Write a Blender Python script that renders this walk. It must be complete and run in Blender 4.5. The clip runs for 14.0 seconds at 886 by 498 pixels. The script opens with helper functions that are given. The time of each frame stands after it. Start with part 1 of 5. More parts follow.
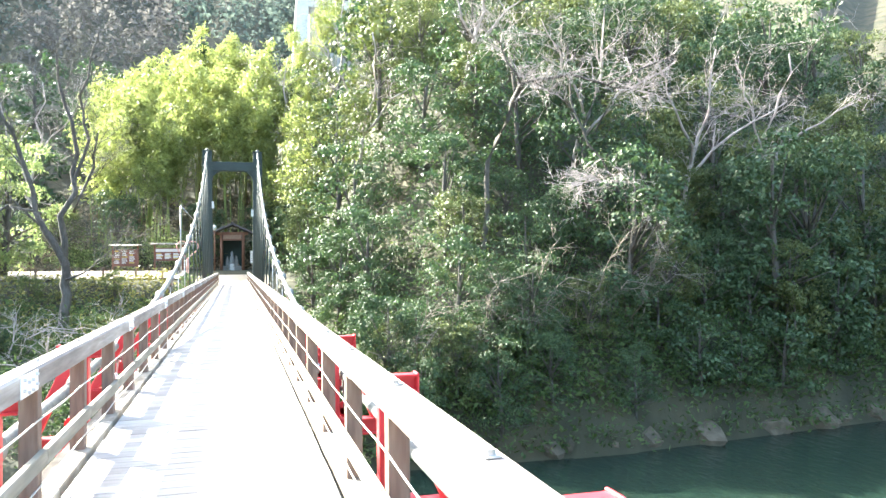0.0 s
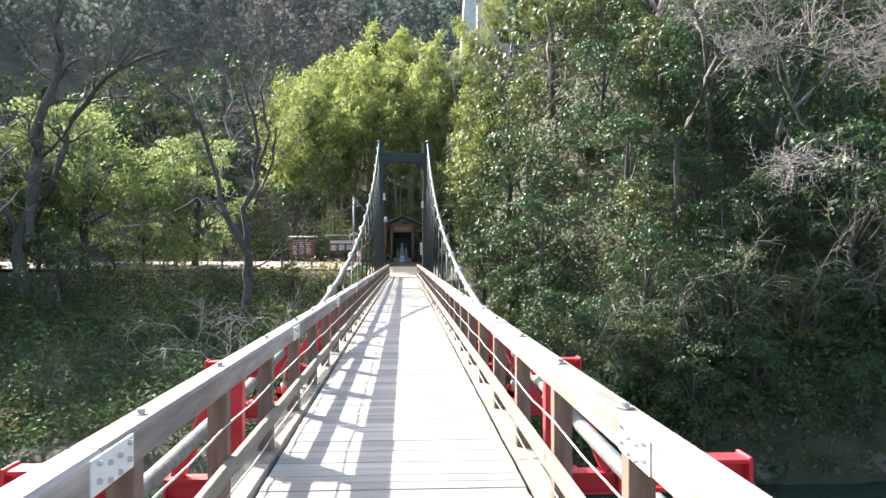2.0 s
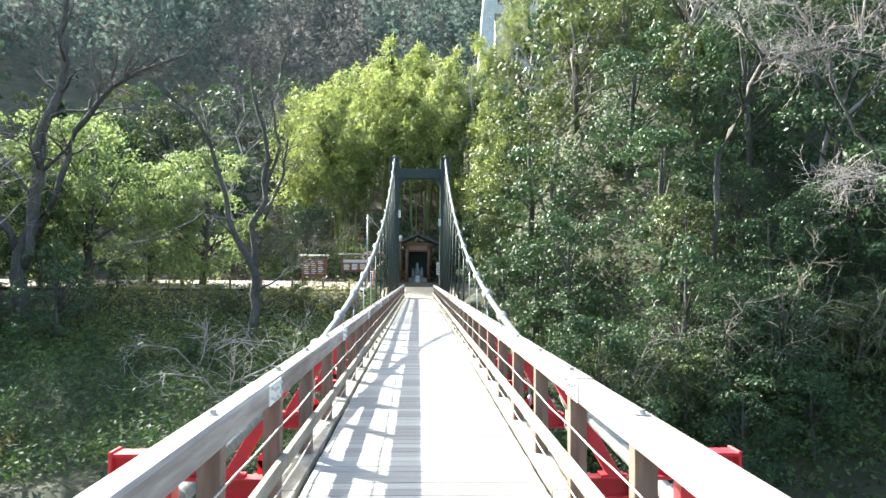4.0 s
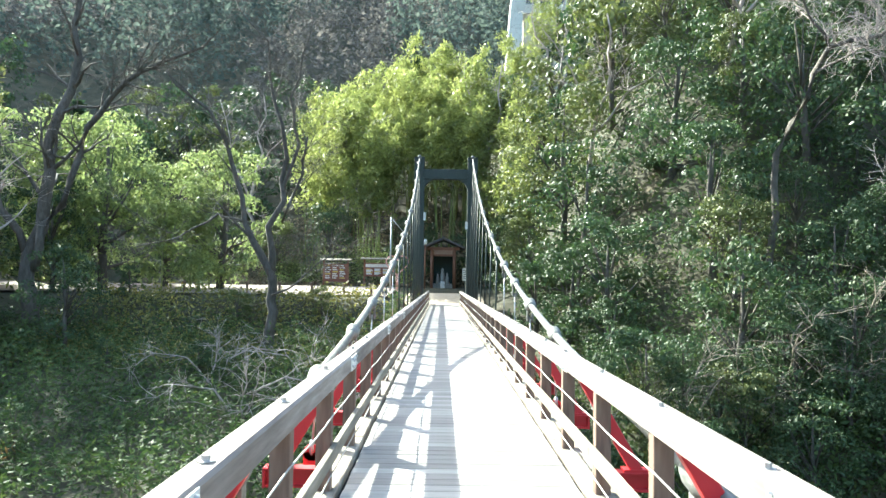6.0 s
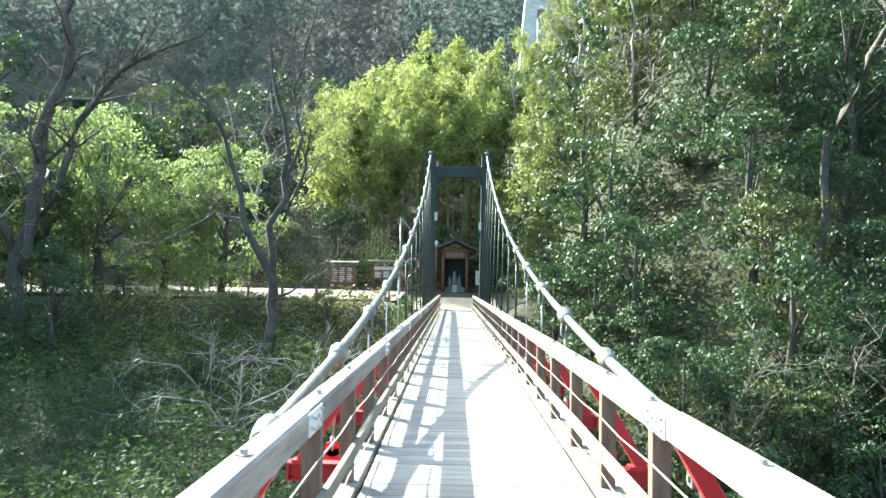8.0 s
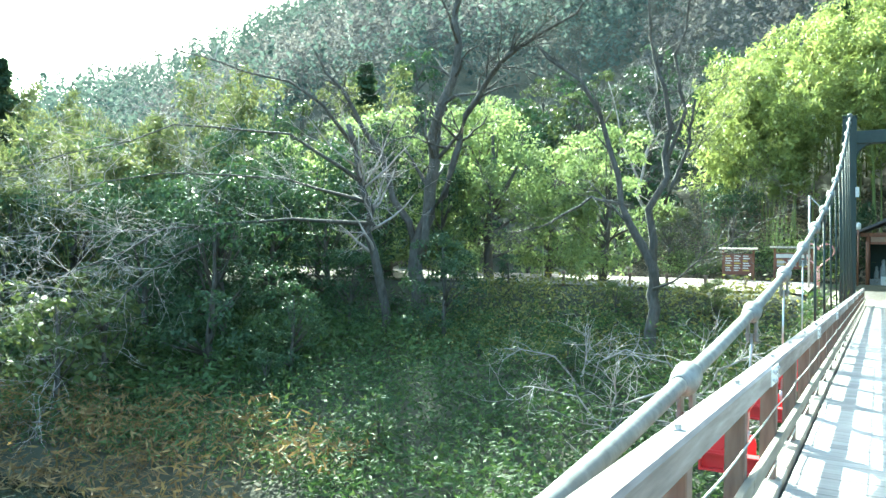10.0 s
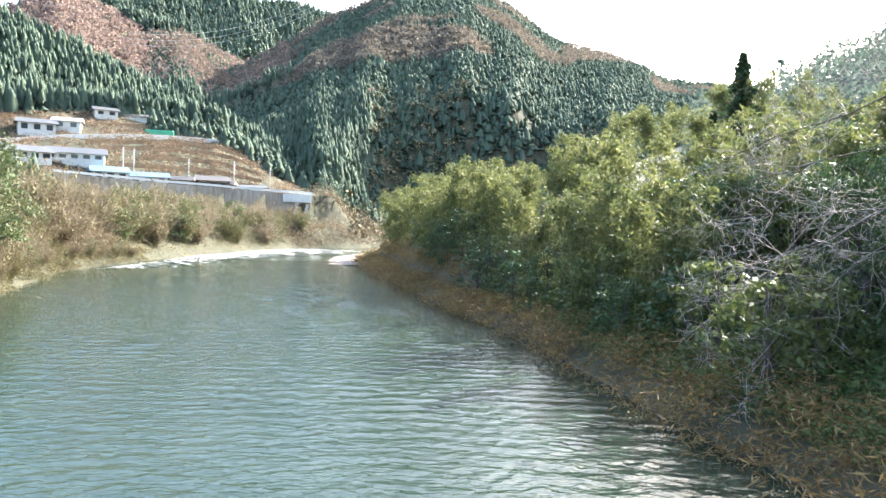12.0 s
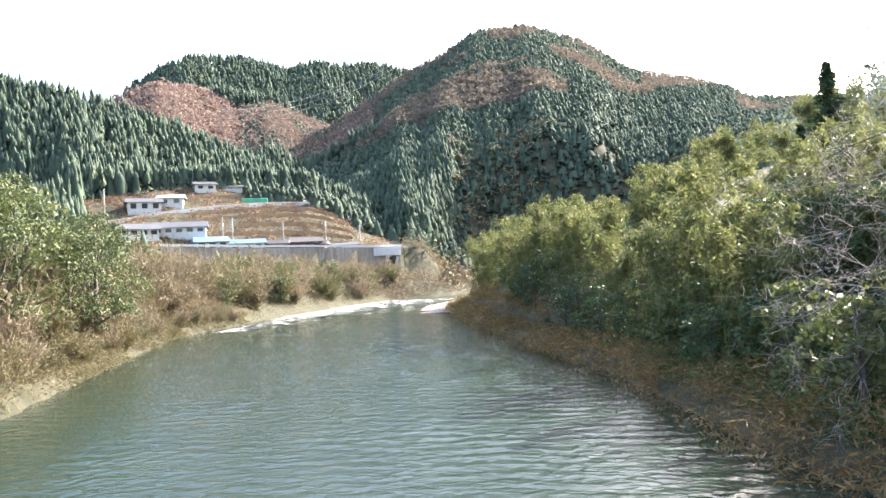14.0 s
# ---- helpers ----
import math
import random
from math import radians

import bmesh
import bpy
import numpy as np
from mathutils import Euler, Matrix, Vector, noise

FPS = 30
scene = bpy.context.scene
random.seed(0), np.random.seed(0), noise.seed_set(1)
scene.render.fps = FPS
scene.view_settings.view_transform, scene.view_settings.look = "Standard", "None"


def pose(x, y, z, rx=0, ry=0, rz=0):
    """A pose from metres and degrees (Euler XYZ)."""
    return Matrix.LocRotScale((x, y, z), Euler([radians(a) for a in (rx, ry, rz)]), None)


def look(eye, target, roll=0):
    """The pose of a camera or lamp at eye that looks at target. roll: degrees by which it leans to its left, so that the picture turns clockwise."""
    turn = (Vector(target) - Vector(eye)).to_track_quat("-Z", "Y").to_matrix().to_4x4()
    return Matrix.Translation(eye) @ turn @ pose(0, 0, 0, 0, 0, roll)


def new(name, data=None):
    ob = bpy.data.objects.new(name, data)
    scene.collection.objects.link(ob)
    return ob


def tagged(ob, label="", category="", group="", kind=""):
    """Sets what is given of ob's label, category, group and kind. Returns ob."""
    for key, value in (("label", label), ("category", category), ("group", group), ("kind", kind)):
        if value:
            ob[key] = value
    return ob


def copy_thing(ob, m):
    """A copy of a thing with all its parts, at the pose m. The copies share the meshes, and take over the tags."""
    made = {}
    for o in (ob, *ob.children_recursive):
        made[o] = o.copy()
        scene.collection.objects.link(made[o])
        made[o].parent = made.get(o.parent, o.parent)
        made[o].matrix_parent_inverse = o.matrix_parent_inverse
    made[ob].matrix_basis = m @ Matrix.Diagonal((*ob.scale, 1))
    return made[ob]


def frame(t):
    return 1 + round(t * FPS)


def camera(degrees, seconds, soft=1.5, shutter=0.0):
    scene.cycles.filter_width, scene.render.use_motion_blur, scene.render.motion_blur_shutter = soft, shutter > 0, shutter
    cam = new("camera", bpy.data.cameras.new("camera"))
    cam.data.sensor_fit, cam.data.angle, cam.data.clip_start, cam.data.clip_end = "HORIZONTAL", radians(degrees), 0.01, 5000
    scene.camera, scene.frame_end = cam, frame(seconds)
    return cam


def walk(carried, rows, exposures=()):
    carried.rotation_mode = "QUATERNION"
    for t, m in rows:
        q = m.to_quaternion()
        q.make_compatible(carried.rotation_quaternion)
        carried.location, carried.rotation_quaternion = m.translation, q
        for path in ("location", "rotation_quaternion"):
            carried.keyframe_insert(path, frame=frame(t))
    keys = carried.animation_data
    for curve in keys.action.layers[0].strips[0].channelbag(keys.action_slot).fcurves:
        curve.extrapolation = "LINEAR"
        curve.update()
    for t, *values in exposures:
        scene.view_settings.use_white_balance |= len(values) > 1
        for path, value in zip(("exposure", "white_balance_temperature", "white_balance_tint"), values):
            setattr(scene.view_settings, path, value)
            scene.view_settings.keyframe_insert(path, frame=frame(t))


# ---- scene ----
cam = camera(61.9, 14.0)
# seconds, place in metres, turn in degrees
ROWS = [
    (0.0, 0.211, 0.000, 1.551, 90.95, 0.55, -15.62),
    (0.5, 0.150, 0.497, 1.565, 90.58, -0.09, -8.64),
    (1.0, 0.118, 1.033, 1.568, 90.27, -0.24, -4.69),
    (1.5, 0.085, 1.500, 1.577, 90.31, -0.10, -3.08),
    (2.0, 0.066, 2.016, 1.577, 90.44, 0.10, -2.99),
    (2.5, 0.015, 2.538, 1.582, 90.87, 0.20, -2.83),
    (3.0, -0.028, 3.048, 1.575, 91.40, -0.16, -2.81),
    (3.2, -0.035, 3.270, 1.576, 91.62, -0.22, -2.72),
    (5.5, -0.120, 5.829, 1.586, 92.23, -0.61, -0.23),
    (6.0, -0.155, 6.385, 1.585, 92.43, -0.78, -0.08),
    (6.5, -0.160, 6.945, 1.594, 92.66, -1.01, -0.05),
    (7.0, -0.177, 7.490, 1.604, 92.82, -1.04, 0.29),
    (7.2, -0.180, 7.720, 1.604, 92.80, -1.04, 0.30),
    (8.2, -0.185, 8.950, 1.604, 92.60, -0.95, 1.10),
    (8.8, -0.175, 9.720, 1.603, 92.30, -0.80, 3.60),
    (9.3, -0.160, 10.360, 1.602, 91.95, -0.65, 11.35),
    (9.5, -0.165, 10.602, 1.600, 91.80, -0.61, 16.65),
    (10.0, -0.283, 11.202, 1.570, 91.19, -1.44, 30.62),
    (10.5, -0.405, 11.698, 1.565, 90.22, -2.02, 45.52),
    (11.0, -0.470, 12.040, 1.585, 89.32, -2.64, 59.72),
    (11.5, -0.443, 12.285, 1.588, 88.34, -2.42, 73.45),
    (12.0, -0.338, 12.489, 1.588, 88.29, -1.68, 84.03),
    (12.5, -0.210, 12.675, 1.585, 89.31, -0.06, 91.26),
    (13.0, -0.007, 12.868, 1.588, 90.54, 1.42, 95.52),
    (13.5, 0.196, 13.085, 1.589, 91.36, 2.55, 94.96),
    (14.0, 0.427, 13.297, 1.588, 91.81, 3.09, 91.20),
]
EXPOSURES = [(0.0, 3.3, 6500, 2), (0.5, 2.5, 6500, 5), (1.0, 2.2, 6500, 6), (1.5, 2.0, 6500, 8), (2.5, 2.0, 6500, 6), (3.2, 2.2, 6400, 2), (7.2, 2.35, 6200, -5), (9.5, 2.55, 5950, -16), (10.5, 3.25, 5750, -22), (11.0, 3.3, 5850, -20), (11.5, 2.95, 6150, -6), (12.0, 2.62, 6400, 6), (12.6, 2.5, 6650, 10), (14.0, 2.45, 6650, 12)]
walk(cam, [(t, pose(*row)) for t, *row in ROWS], EXPOSURES)

# ---- light ----
SUN_AZ, SUN_EL = 42.0, 32.0     # degrees left of the bridge's axis, degrees above the horizon
world = bpy.data.worlds.new("sky")
scene.world = world
world.use_nodes = True
wn = world.node_tree.nodes
sky = wn.new("ShaderNodeTexSky")
sky.sky_type, sky.sun_disc = "NISHITA", False
sky.sun_elevation, sky.sun_rotation = radians(SUN_EL), radians(-SUN_AZ)
sky.dust_density, sky.air_density = 3.0, 1.0
wn["Background"].inputs["Strength"].default_value = 0.15
world.node_tree.links.new(sky.outputs["Color"], wn["Background"].inputs["Color"])
sun = new("sun", bpy.data.lights.new("sun", "SUN"))
sun.data.energy, sun.data.angle, sun.data.color = 4.5, radians(0.5), (1.0, 0.95, 0.86)
SUN_DIR = Vector((-math.sin(radians(SUN_AZ)) * math.cos(radians(SUN_EL)), math.cos(radians(SUN_AZ)) * math.cos(radians(SUN_EL)), math.sin(radians(SUN_EL))))
sun.matrix_world = look(SUN_DIR * 300, (0, 0, 0))


# ---- materials ----
def ramp_between(nt, fac, colours):
    r = nt.nodes.new("ShaderNodeValToRGB")
    els = r.color_ramp.elements
    while len(els) < len(colours):
        els.new(0.5)
    for i, c in enumerate(colours):
        els[i].position = i / (len(colours) - 1)
        els[i].color = (*c, 1)
    nt.links.new(fac, r.inputs["Fac"])
    return r.outputs["Color"]


def surface(name, colours, scale=8.0, rough=0.7, metal=0.0, bump=0.2, stretch=(1, 1, 1), leafy=0.0, vary="", detail=6.0, coarse=0.35, space="Object"):
    """A material of two noises, coarse and fine, over the colours given; leafy: share of light let through."""
    m = bpy.data.materials.new(name)
    m.use_nodes = True
    nt = m.node_tree
    p = nt.nodes["Principled BSDF"]
    co = nt.nodes.new("ShaderNodeTexCoord")
    mp = nt.nodes.new("ShaderNodeMapping")
    mp.inputs["Scale"].default_value = stretch
    nt.links.new(co.outputs[space], mp.inputs["Vector"])
    fine, wide = nt.nodes.new("ShaderNodeTexNoise"), nt.nodes.new("ShaderNodeTexNoise")
    fine.inputs["Scale"].default_value, fine.inputs["Detail"].default_value = scale, detail
    wide.inputs["Scale"].default_value, wide.inputs["Detail"].default_value = scale * 0.09, 3.0
    for n in (fine, wide):
        nt.links.new(mp.outputs[0], n.inputs["Vector"])
    mix = nt.nodes.new("ShaderNodeMix")
    mix.inputs["Factor"].default_value = coarse
    nt.links.new(fine.outputs["Fac"], mix.inputs["A"])
    nt.links.new(wide.outputs["Fac"], mix.inputs["B"])
    fac = mix.outputs["Result"]
    spread = nt.nodes.new("ShaderNodeMapRange")
    spread.inputs["From Min"].default_value, spread.inputs["From Max"].default_value = 0.28, 0.72
    nt.links.new(fac, spread.inputs["Value"])
    fac = spread.outputs["Result"]
    if vary:
        if vary == "object":
            src = nt.nodes.new("ShaderNodeObjectInfo").outputs["Random"]
        else:
            src = nt.nodes.new("ShaderNodeNewGeometry").outputs["Random Per Island"]
        m2 = nt.nodes.new("ShaderNodeMix")
        m2.inputs["Factor"].default_value = 0.5
        nt.links.new(fac, m2.inputs["A"])
        nt.links.new(src, m2.inputs["B"])
        fac = m2.outputs["Result"]
    colour = ramp_between(nt, fac, colours)
    nt.links.new(colour, p.inputs["Base Color"])
    p.inputs["Roughness"].default_value, p.inputs["Metallic"].default_value = rough, metal
    if bump:
        b = nt.nodes.new("ShaderNodeBump")
        b.inputs["Strength"].default_value, b.inputs["Distance"].default_value = bump, 0.3 / scale
        nt.links.new(fine.outputs["Fac"], b.inputs["Height"])
        nt.links.new(b.outputs["Normal"], p.inputs["Normal"])
    if leafy:
        t = nt.nodes.new("ShaderNodeBsdfTranslucent")
        nt.links.new(colour, t.inputs["Color"])
        mx = nt.nodes.new("ShaderNodeMixShader")
        mx.inputs["Fac"].default_value = leafy
        nt.links.new(p.outputs[0], mx.inputs[1])
        nt.links.new(t.outputs[0], mx.inputs[2])
        nt.links.new(mx.outputs[0], nt.nodes["Material Output"].inputs["Surface"])
    return m


M_TIMBER = surface("weathered_timber", [(0.09, 0.07, 0.06), (0.24, 0.21, 0.19), (0.46, 0.43, 0.4)], 22, 0.75, stretch=(1, 0.1, 1), bump=0.4, coarse=0.5)
M_POST = surface("post_timber", [(0.09, 0.055, 0.04), (0.18, 0.12, 0.09), (0.27, 0.2, 0.16)], 20, 0.8, stretch=(1, 1, 0.12), bump=0.3)
M_BOARD = surface("deck_board", [(0.15, 0.14, 0.13), (0.27, 0.255, 0.24), (0.42, 0.4, 0.38)], 26, 0.65, stretch=(0.1, 1, 1), bump=0.25, vary="object")
M_DARK = surface("dark_gap", [(0.012, 0.012, 0.012), (0.03, 0.03, 0.03)], 10, 0.9)
M_RED = surface("red_paint", [(0.5, 0.02, 0.03), (0.62, 0.035, 0.045)], 6, 0.45, bump=0.05)
M_CABLE = surface("grey_cable", [(0.075, 0.08, 0.075), (0.14, 0.147, 0.138), (0.24, 0.24, 0.225)], 14, 0.7, bump=0.25)
M_STEEL = surface("galvanised_steel", [(0.35, 0.35, 0.35), (0.55, 0.55, 0.55)], 30, 0.4, 0.7, bump=0.1)
M_GATE = surface("dark_green_paint", [(0.012, 0.022, 0.02), (0.025, 0.04, 0.035)], 5, 0.55, bump=0.1)
M_CONC = surface("concrete", [(0.3, 0.29, 0.27), (0.42, 0.4, 0.38), (0.5, 0.48, 0.45)], 3, 0.85)
M_BARK = surface("bark", [(0.035, 0.03, 0.026), (0.085, 0.075, 0.064), (0.15, 0.135, 0.12)], 9, 0.9, stretch=(1, 1, 0.3), bump=0.5)
M_PALE = surface("pale_bark", [(0.2, 0.17, 0.16), (0.35, 0.3, 0.28), (0.5, 0.45, 0.43)], 9, 0.85, stretch=(1, 1, 0.3), bump=0.4)
M_TWIG = surface("brown_twig", [(0.08, 0.068, 0.05), (0.16, 0.135, 0.105), (0.27, 0.235, 0.19)], 9, 0.9, stretch=(1, 1, 0.3), bump=0.3)
M_EVER = surface("evergreen_leaf", [(0.02, 0.045, 0.02), (0.048, 0.088, 0.032), (0.1, 0.14, 0.048)], 0.8, 0.55, leafy=0.3, vary="island", bump=0)
M_BAMB = surface("bamboo_leaf", [(0.1, 0.135, 0.04), (0.25, 0.29, 0.085), (0.44, 0.45, 0.16)], 0.5, 0.5, leafy=0.54, vary="island", bump=0)
M_BAMB2 = surface("riverside_bamboo_leaf", [(0.05, 0.073, 0.024), (0.14, 0.155, 0.055), (0.33, 0.31, 0.12)], 0.35, 0.7, leafy=0.4, vary="island", bump=0)
M_CULM = surface("bamboo_culm", [(0.12, 0.17, 0.04), (0.25, 0.28, 0.09)], 3, 0.4, bump=0)
M_CEDAR = surface("cedar_needle", [(0.02, 0.042, 0.02), (0.045, 0.08, 0.035), (0.08, 0.12, 0.05)], 0.6, 0.7, leafy=0.3, vary="island", bump=0)
M_DRY = surface("dry_grass", [(0.2, 0.13, 0.05), (0.33, 0.24, 0.1), (0.42, 0.34, 0.17)], 0.7, 0.8, leafy=0.3, vary="island", bump=0)
M_UNDER = surface("undergrowth_leaf", [(0.03, 0.06, 0.018), (0.07, 0.115, 0.03), (0.15, 0.18, 0.055)], 0.5, 0.7, leafy=0.3, vary="island", bump=0)
M_AUTUMN = surface("autumn_leaf", [(0.09, 0.07, 0.05), (0.16, 0.11, 0.07), (0.24, 0.15, 0.08)], 0.5, 0.8, leafy=0.2, vary="island", bump=0)
M_SOIL = surface("valley_ground", [(0.02, 0.024, 0.012), (0.05, 0.048, 0.026), (0.1, 0.08, 0.045)], 0.5, 0.95, bump=0.5)
M_GRAVEL = surface("gravel", [(0.19, 0.145, 0.125), (0.26, 0.205, 0.18), (0.33, 0.27, 0.24)], 6, 0.9)
M_WATER = surface("river_water", [(0.01, 0.024, 0.018), (0.022, 0.036, 0.025)], 0.2, 0.05, bump=0)

M_EVER2 = surface("olive_leaf", [(0.045, 0.068, 0.02), (0.1, 0.125, 0.038), (0.19, 0.2, 0.065)], 0.8, 0.58, leafy=0.34, vary="island", bump=0)
M_SUNNY = surface("sunny_leaf", [(0.035, 0.055, 0.022), (0.08, 0.11, 0.04), (0.17, 0.175, 0.075)], 0.5, 0.7, leafy=0.25, vary="island", bump=0)
M_DRYRUST = surface("rusty_leaf", [(0.1, 0.06, 0.03), (0.2, 0.13, 0.05), (0.3, 0.22, 0.07)], 0.6, 0.8, leafy=0.3, vary="island", bump=0)
M_FRESH = surface("fresh_green_leaf", [(0.09, 0.13, 0.05), (0.22, 0.28, 0.1), (0.4, 0.44, 0.18)], 0.6, 0.6, leafy=0.52, vary="island", bump=0)
M_THICKET = surface("olive_scrub", [(0.08, 0.07, 0.04), (0.15, 0.13, 0.065), (0.24, 0.2, 0.1)], 0.3, 0.9, leafy=0.25, vary="island", bump=0)
M_SCRUB = surface("scrub_twig", [(0.13, 0.1, 0.07), (0.22, 0.175, 0.12), (0.32, 0.265, 0.18)], 0.2, 0.9, leafy=0.25, vary="island", bump=0)
M_YELLOW_LEAF = surface("yellowing_leaf", [(0.08, 0.1, 0.03), (0.2, 0.2, 0.06), (0.4, 0.33, 0.08)], 0.9, 0.6, leafy=0.35, vary="island", bump=0)
# conifer green lightened and slightly blued, distance haze mixed into the colour
M_HAZECONE = surface("hazed_conifer", [(0.055, 0.085, 0.065), (0.08, 0.115, 0.078), (0.115, 0.15, 0.09)], 0.35, 0.9, leafy=0.3, vary="island", bump=0, coarse=0.2)
# mountain across the river: leaf and twig colours paled to hold the valley haze
M_HAZEWOOD = surface("hazed_foliage", [(0.045, 0.068, 0.06), (0.095, 0.125, 0.105), (0.17, 0.2, 0.165)], 0.25, 0.9, leafy=0.42, vary="island", bump=0)
M_HAZEBARE = surface("hazed_twigs", [(0.09, 0.085, 0.08), (0.15, 0.14, 0.13), (0.23, 0.21, 0.19)], 0.25, 0.9, leafy=0.42, vary="island", bump=0)
# russet and brown of the distant woods, with haze put in as paler tones
M_HAZERED = surface("hazed_russet", [(0.2, 0.14, 0.12), (0.27, 0.195, 0.165), (0.34, 0.25, 0.21)], 0.3, 0.95, leafy=0.3, vary="island", bump=0)
M_HAZEBROWN = surface("hazed_brown", [(0.14, 0.125, 0.105), (0.18, 0.15, 0.12), (0.22, 0.175, 0.135)], 0.3, 0.95, leafy=0.3, vary="island", bump=0)
M_FARTAN = surface("far_tan", [(0.1, 0.09, 0.05), (0.2, 0.17, 0.1), (0.32, 0.25, 0.14)], 0.3, 0.95, vary="island", bump=0.6)
M_FOAM = surface("foam", [(0.6, 0.64, 0.64), (0.85, 0.87, 0.87)], 2, 0.6, bump=0.3)
M_PLATE = surface("white_plate", [(0.55, 0.55, 0.53), (0.72, 0.72, 0.7)], 12, 0.5, bump=0.05)
M_INK = surface("dark_ink", [(0.03, 0.03, 0.035), (0.06, 0.06, 0.06)], 10, 0.7, bump=0)
M_YELLOW = surface("yellow_ink", [(0.5, 0.38, 0.08), (0.6, 0.48, 0.15)], 10, 0.7, bump=0)
M_SIGN = surface("sign_wood", [(0.13, 0.05, 0.035), (0.24, 0.1, 0.07)], 9, 0.7, stretch=(0.2, 1, 1), bump=0.1)
M_REDWOOD = surface("reddish_wood", [(0.14, 0.06, 0.035), (0.26, 0.12, 0.07)], 9, 0.65, stretch=(1, 1, 0.2), bump=0.1)
M_PALEWOOD = surface("carved_wood", [(0.2, 0.12, 0.08), (0.4, 0.28, 0.2)], 16, 0.7, bump=0.6)
M_GREENWALL = surface("green_wall", [(0.01, 0.03, 0.025), (0.02, 0.05, 0.04)], 4, 0.6, bump=0.05)
M_ROOF = surface("dark_tile", [(0.05, 0.045, 0.045), (0.1, 0.09, 0.09)], 4, 0.6)
M_ROOFGREY = surface("grey_tile", [(0.07, 0.07, 0.075), (0.13, 0.13, 0.14)], 3, 0.5)
M_ROOFBLUE = surface("blue_roof", [(0.09, 0.17, 0.27), (0.16, 0.26, 0.37)], 2, 0.4)
M_ROOFWHITE = surface("white_roof", [(0.3, 0.3, 0.3), (0.45, 0.45, 0.45)], 2, 0.5)
M_STAINED = surface("stained_concrete", [(0.13, 0.11, 0.09), (0.27, 0.24, 0.2), (0.4, 0.37, 0.33)], 1.2, 0.9, stretch=(1, 1, 0.2), bump=0.2)
M_STONE = surface("grey_stone", [(0.18, 0.18, 0.17), (0.3, 0.3, 0.28), (0.42, 0.42, 0.4)], 12, 0.85, bump=0.4)
M_PINK = surface("pink_paint", [(0.62, 0.28, 0.27), (0.75, 0.4, 0.38)], 8, 0.45, bump=0.05)
M_WHITE = surface("white_wall", [(0.5, 0.49, 0.46), (0.72, 0.71, 0.68)], 1.5, 0.7, bump=0.1)
M_GLASS = surface("dark_window", [(0.03, 0.04, 0.05), (0.06, 0.07, 0.08)], 1, 0.08, bump=0)
M_PAVE = surface("sandy_concrete", [(0.3, 0.24, 0.18), (0.42, 0.35, 0.27), (0.5, 0.43, 0.35)], 5, 0.9)
M_FIELD = surface("field_soil", [(0.16, 0.1, 0.06), (0.27, 0.18, 0.11), (0.36, 0.27, 0.16)], 0.8, 0.95, bump=0.5)
M_FIELD_GRASS = surface("brown_grass", [(0.18, 0.11, 0.07), (0.3, 0.21, 0.14), (0.44, 0.34, 0.23)], 0.15, 0.95, leafy=0.2, vary="island", bump=0)
M_ROCK = surface("tan_rock", [(0.05, 0.042, 0.03), (0.1, 0.083, 0.055), (0.17, 0.14, 0.1)], 3, 0.9, bump=0.6)
M_NET = surface("green_net", [(0.05, 0.3, 0.16), (0.1, 0.42, 0.25)], 2, 0.7)
M_WIRE = surface("guard_wire", [(0.4, 0.4, 0.38), (0.6, 0.6, 0.58)], 30, 0.4, 0.5, bump=0)
M_MID = surface("mossy_timber", [(0.13, 0.115, 0.085), (0.23, 0.205, 0.16), (0.36, 0.33, 0.28)], 18, 0.8, stretch=(1, 0.12, 1), bump=0.3)
M_CURB = surface("lichen_timber", [(0.14, 0.11, 0.08), (0.28, 0.24, 0.19), (0.5, 0.48, 0.42)], 11, 0.85, stretch=(1, 0.4, 1), bump=0.4)


def water_waves():
    nt = M_WATER.node_tree
    p = nt.nodes["Principled BSDF"]
    co = nt.nodes.new("ShaderNodeTexCoord")
    last = None
    for size, stretch, strength, depth in ((1.3, (1.8, 0.6, 1), 0.5, 0.1), (3.4, (1.5, 0.7, 1), 0.6, 0.05)):
        mp = nt.nodes.new("ShaderNodeMapping")
        mp.inputs["Scale"].default_value = stretch
        mp.inputs["Rotation"].default_value = (0, 0, 0.25)
        nt.links.new(co.outputs["Object"], mp.inputs["Vector"])
        n = nt.nodes.new("ShaderNodeTexNoise")
        n.inputs["Scale"].default_value, n.inputs["Detail"].default_value, n.inputs["Distortion"].default_value = size, 3.0, 0.5
        nt.links.new(mp.outputs[0], n.inputs["Vector"])
        b = nt.nodes.new("ShaderNodeBump")
        b.inputs["Strength"].default_value, b.inputs["Distance"].default_value = strength, depth
        nt.links.new(n.outputs["Fac"], b.inputs["Height"])
        if last is not None:
            nt.links.new(last, b.inputs["Normal"])
        last = b.outputs["Normal"]
    nt.links.new(last, p.inputs["Normal"])
    p.inputs["IOR"].default_value = 1.33


water_waves()


# ---- mesh helpers ----
def link(name, mesh, mat, parent=None, label=""):
    ob = new(name, mesh)
    if not mesh.materials:
        mesh.materials.append(mat)
    elif mesh.materials[0] is not mat:
        ob.material_slots[0].link = "OBJECT"
        ob.material_slots[0].material = mat
    if parent is not None:
        ob.parent = parent
    if label:
        ob["label"] = label
    return ob


def part(name, bm, material, parent=None, label=""):
    me = bpy.data.meshes.new(name)
    bm.to_mesh(me)
    bm.free()
    return link(name, me, material, parent, label)


